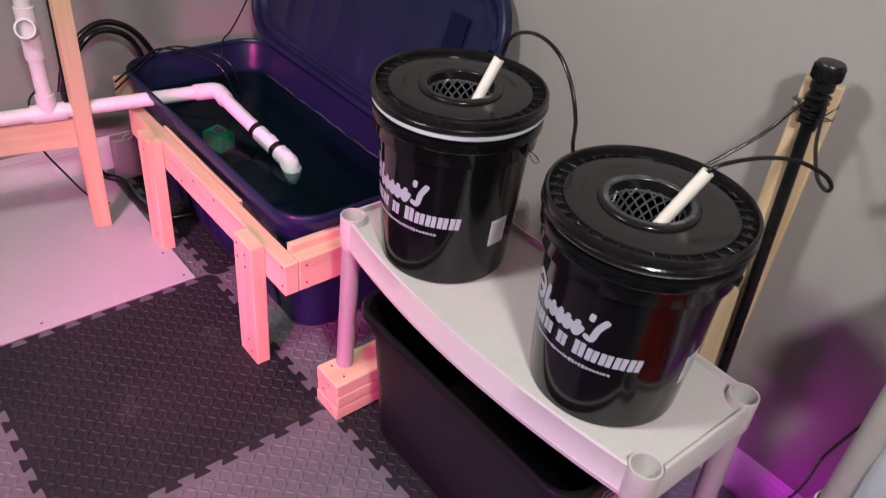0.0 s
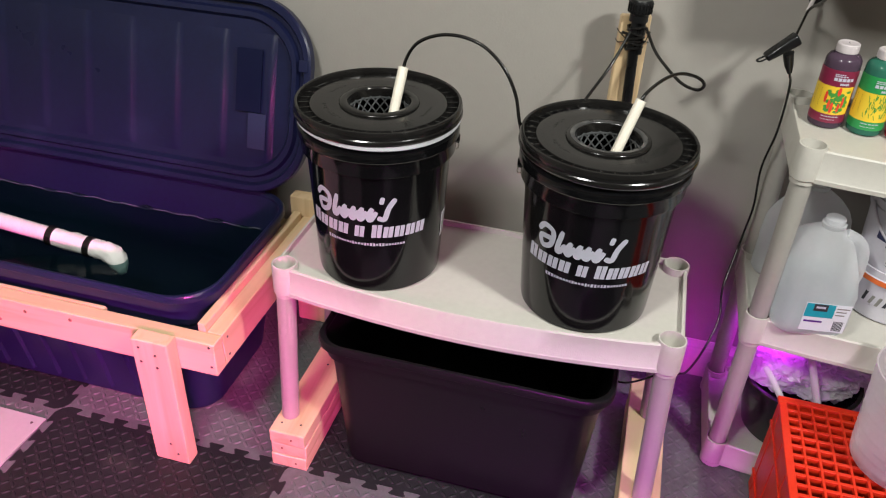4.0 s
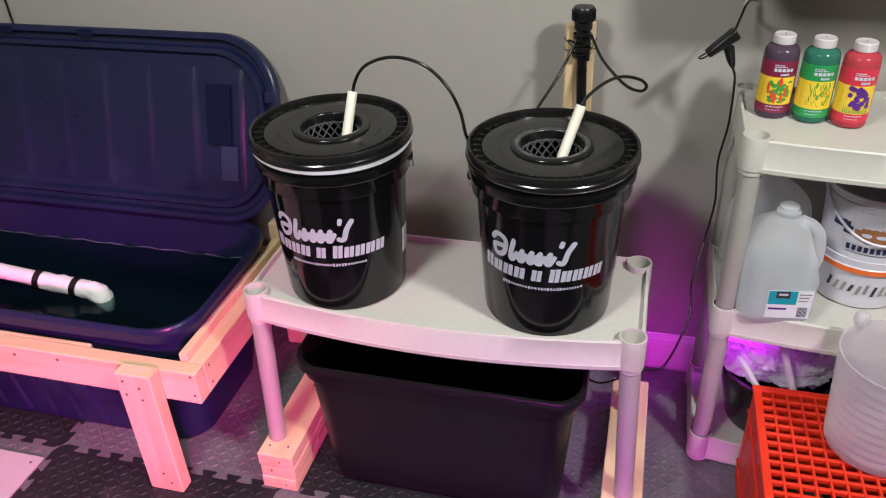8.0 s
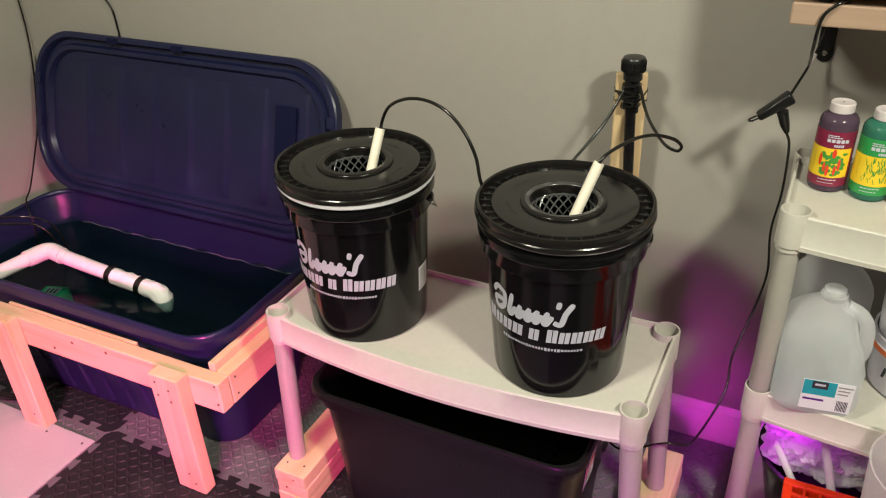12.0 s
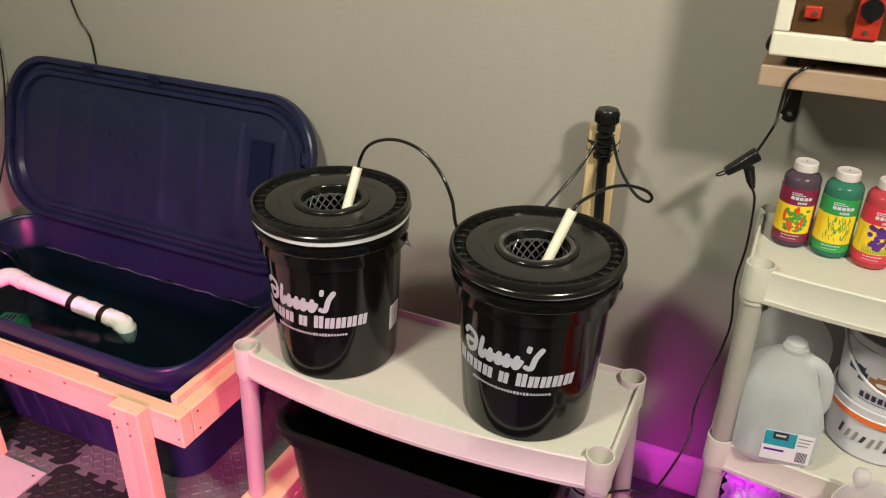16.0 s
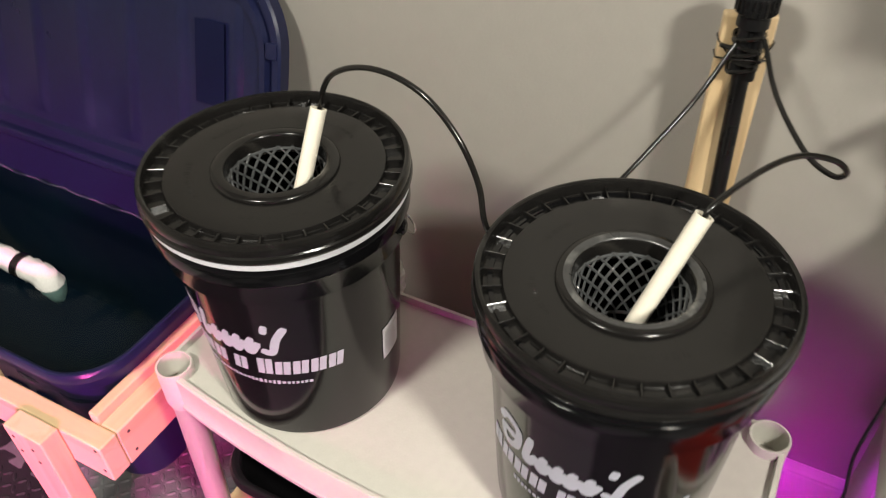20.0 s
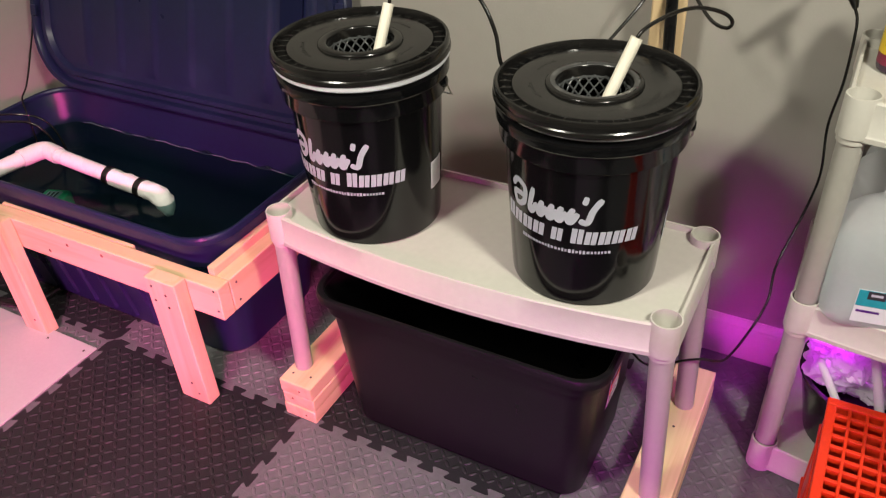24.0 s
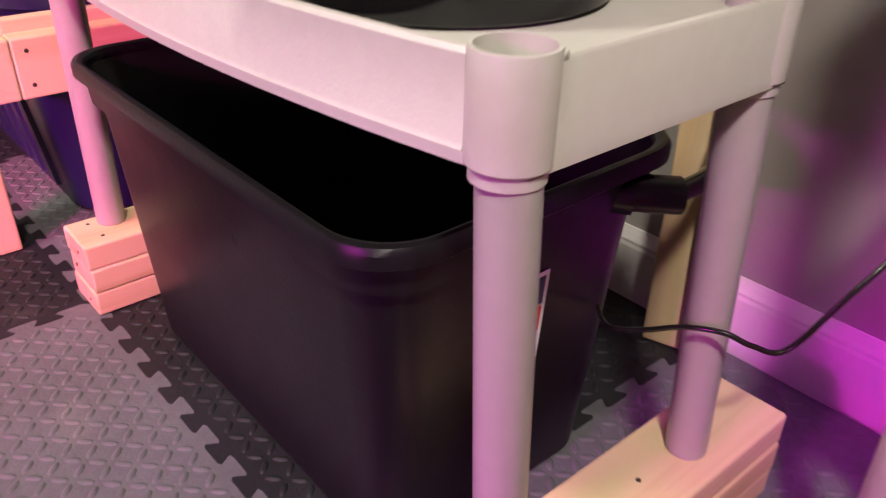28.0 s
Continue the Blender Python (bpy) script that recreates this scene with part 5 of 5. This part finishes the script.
crumpled("plastic_bag", (1.080, 0.38, D3 + 0.205), (0.066, 0.08, 0.050), 1.3, BAG, "crumpled clear plastic bag lying in the bin")
crumpled("plastic_bag", (1.195, 0.39, D3 + 0.205), (0.074, 0.08, 0.052), 4.7, BAG, "crumpled clear plastic bag lying in the bin")
crumpled("plastic_bag", (1.145, 0.345, D3 + 0.185), (0.080, 0.05, 0.028), 8.1, BAG, "flattened clear plastic bag over the bin rim")
whole("clear_tube", sweep([Vector((1.115, 0.30, 0.365)).lerp(Vector((1.165, 0.23, 0.225)), k / 8) for k in range(9)], 0.0085, 14, None, True, 0.001), BAG, "clear plastic tube sticking out of the bin", "tube", "", "clear tubes", 50)
whole("clear_tube", sweep([Vector((1.035, 0.30, 0.30)).lerp(Vector((1.085, 0.25, 0.245)), k / 8) for k in range(9)], 0.0075, 14, None, True, 0.001), BAG, "clear plastic tube sticking out of the bin", "tube", "", "clear tubes", 50)

# ---- crate and jug in front of the second shelf ----
crate = thing("milk_crate", "bright red plastic crate turned upside down on the floor", "crate", (1.065, -0.11, 0), 0)
CW, CD, CH = 0.335, 0.335, 0.285
for x0, x1, y0, y1, nm in ((0, 0.012, 0, CD, "side_wall"), (CW - 0.012, CW, 0, CD, "side_wall"), (0.012, CW - 0.012, 0, 0.012, "end_wall"), (0.012, CW - 0.012, CD - 0.012, CD, "end_wall")):
    wall = part(nm, box(x0, y0, 0.001, x1, y1, CH - 0.006, 0.003), RED, crate)
    if nm == "side_wall":
        sx = -0.004 if x0 == 0 else CW - 0.004
        for k in range(4):
            part("stiffener", box(sx + 0.002, 0.03 + k * 0.088, 0.02, sx + 0.006, 0.035 + k * 0.088, CH - 0.02, 0.0015), RED, wall)
        for z in (0.05, 0.21):
            part("stiffener", box(sx, 0.004, z, sx + 0.008, CD - 0.004, z + 0.008, 0.0015), RED, wall)
    else:
        sy = -0.004 if y0 == 0 else CD - 0.004
        for k in range(7):
            part("stiffener", box(0.02 + k * 0.046, sy, 0.02, 0.028 + k * 0.046, sy + 0.008, CH - 0.02, 0.0015), RED, wall)
for x0, y0, x1, y1 in ((-0.004, -0.004, CW + 0.004, 0.014), (-0.004, CD - 0.014, CW + 0.004, CD + 0.004), (-0.004, 0.014, 0.014, CD - 0.014), (CW - 0.014, 0.014, CW + 0.004, CD - 0.014)):
    part("rim", box(x0, y0, CH - 0.010, x1, y1, CH, 0.003), RED, crate)
for k in range(10):
    x = 0.022 + (CW - 0.044) * (k + 0.5) / 10
    part("slat", box(x - 0.0028, 0.012, CH - 0.012, x + 0.0028, CD - 0.012, CH - 0.001, 0.001, 1), RED, crate)
for k in range(11):
    y = 0.022 + (CD - 0.044) * (k + 0.5) / 11
    part("slat", box(0.012, y - 0.004, CH - 0.0135, CW - 0.012, y + 0.004, CH - 0.002, 0.001, 1), RED, crate)

pitcher = thing("frosted_jug", "frosted ribbed plastic jug standing on the red crate", "jug", (1.287, 0.095, CH))
prof = [(0, 0.0006), (0.090, 0.0006), (0.097, 0.006)]
for k in range(9):
    z = 0.02 + 0.0215 * k
    prof += [(0.097 + 0.070 * z, z), (0.0986 + 0.070 * z, z + 0.009), (0.097 + 0.070 * z, z + 0.018)]
prof += [(0.1125, 0.219), (0.1142, 0.224), (0.1142, 0.2285), (0.1110, 0.2285), (0.1100, 0.219), (0.094, 0.02), (0, 0.012)]
part("body", lathe(prof, 64), PITCHER, pitcher, "", 60)
part("knob", lathe([(0, 0.227), (0.013, 0.227), (0.016, 0.240), (0.0135, 0.252), (0.009, 0.256), (0, 0.256)], 24, None, (-0.062, 0.092)), PITCHER, pitcher, "", 50)
part("handle", sweep(smooth_line([(0.105, 0.02, 0.205), (0.135, 0.03, 0.20), (0.135, 0.03, 0.14), (0.12, 0.03, 0.07), (0.093, 0.02, 0.05)], 5), 0.009, 10), PITCHER, pitcher, "", 60)

# ---- wall shelf with the enclosure ----
wall_shelf = thing("wall_shelf", "thick pine board shelf on black strap brackets", "shelf", (0, 0, 0))
part("board", box(0.905, 0.355, 1.163, 1.95, 0.598, 1.200, 0.003), BOARDWOOD, wall_shelf)
for bx in (0.966, 1.75):
    bm = bmesh.new()
    outline = [(-0.015, 0.13), (-0.015, 0.0)] + [(0.015 * math.cos(radians(180 + 18 * k)), 0.015 * math.sin(radians(180 + 18 * k))) for k in range(1, 10)] + [(0.015, 0.0), (0.015, 0.13)]
    prism(outline, 0, 0.004, bm)
    br = part("bracket", bm, BLACK, wall_shelf, "black steel strap bracket")
    br.matrix_local = Matrix.Translation((bx, 0.5985, 1.048)) @ Matrix.Rotation(radians(90), 4, "X")
    part("screw", lathe([(0, 0), (0.006, 0), (0.005, 0.003), (0, 0.0038)], 18), STEEL, br).matrix_local = Matrix.Translation((0, 0.003, 0.0041))
    part("under_strap", box(bx - 0.015, 0.37, 1.1585, bx + 0.015, 0.594, 1.1625), BLACK, wall_shelf)

enc = thing("acrylic_enclosure", "white framed case with smoked acrylic front and red fittings", "enclosure", (0, 0, 0))
EX0, EX1, EY0, EY1, EZ0, EZ1 = 0.913, 1.49, 0.335, 0.585, 1.222, 1.61
part("bottom_bar", box(EX0, EY0, EZ0, EX1, EY0 + 0.03, EZ0 + 0.04, 0.004), WHITEP, enc)
part("top_bar", box(EX0, EY0, EZ1 - 0.03, EX1, EY0 + 0.03, EZ1, 0.004), WHITEP, enc)
for x in (EX0, EX1 - 0.026):
    part("side_bar", box(x, EY0 + 0.001, EZ0 + 0.04, x + 0.026, EY0 + 0.029, EZ1 - 0.03, 0.004), WHITEP, enc)
part("base", box(EX0 + 0.004, EY0 + 0.031, EZ0 + 0.004, EX1 - 0.004, EY1, EZ0 + 0.034, 0.004), ENDGRAIN, enc, "pale wooden base board")
part("side_panel", box(EX0, EY0 + 0.031, EZ0 + 0.035, EX0 + 0.012, EY1, EZ1, 0.003), WHITEP, enc)
part("side_panel", box(EX1 - 0.012, EY0 + 0.031, EZ0 + 0.035, EX1, EY1, EZ1, 0.003), WHITEP, enc)
part("back_panel", box(EX0 + 0.012, EY1 - 0.006, EZ0 + 0.035, EX1 - 0.012, EY1, EZ1, 0.001), INK, enc)
part("top_panel", box(EX0, EY0 + 0.031, EZ1 - 0.01, EX1, EY1 - 0.007, EZ1, 0.001), WHITEP, enc)
part("lower_pane", box(EX0 + 0.027, EY0 + 0.008, EZ0 + 0.041, EX1 - 0.027, EY0 + 0.011, EZ0 + 0.135), SMOKE, enc, "amber smoked acrylic pane")
part("upper_pane", box(EX0 + 0.027, EY0 + 0.012, EZ0 + 0.128, EX1 - 0.027, EY0 + 0.015, EZ1 - 0.031), SMOKE, enc, "dark smoked acrylic pane")
knob_base = part("red_mount", box(1.032, EY0 - 0.006, EZ0 + 0.041, 1.070, EY0 + 0.007, EZ0 + 0.112, 0.003), REDP, enc, "red printed mount")
part("knob", sweep([(1.052, EY0 - 0.018, EZ0 + 0.090), (1.052, EY0 - 0.007, EZ0 + 0.090)], 0.0165, 28), BLACK, knob_base, "round black knob", 40)
part("screw", sweep([(1.050, EY0 - 0.009, EZ0 + 0.054), (1.050, EY0 - 0.006, EZ0 + 0.054)], 0.0035, 14), STEEL, knob_base)
clipr = part("red_clip", box(0.955, EY0 - 0.003, EZ0 + 0.066, 0.981, EY0 + 0.007, EZ0 + 0.086, 0.003), REDP, enc, "small red clip")
part("screw", sweep([(0.971, EY0 - 0.006, EZ0 + 0.075), (0.971, EY0 - 0.003, EZ0 + 0.075)], 0.0035, 14), STEEL, clipr)
for k in range(4):
    part("print_bar", box(1.15 + 0.004 * (k % 2), EY0 + 0.0045, EZ0 + 0.138 + 0.009 * k, 1.185 - 0.003 * k, EY0 + 0.0075, EZ0 + 0.1405 + 0.009 * k), PRINT, enc)
for x in (EX0 + 0.03, EX1 - 0.05):
    for y in (EY0 + 0.03, EY1 - 0.05):
        part("foot", box(x, y, 1.2005, x + 0.02, y + 0.02, EZ0 + 0.004, 0.002), BLACK, enc)
hose("black_cable", [(0.99, 0.37, 1.205), (0.975, 0.352, 1.203), (0.955, 0.349, 1.18), (0.950, 0.36, 1.13), (0.948, 0.42, 1.09), (0.945, 0.50, 1.055), (0.943, 0.525, 1.040)], 0.003, "black cord draped over the shelf edge", "cord")
hose("black_cable", [(0.918, 0.43, 1.204), (0.905, 0.44, 1.215), (0.915, 0.46, 1.235), (0.945, 0.50, 1.215), (1.00, 0.42, 1.206), (1.06, 0.40, 1.207)], 0.0035, "black cord coiled on the shelf board", "cord")
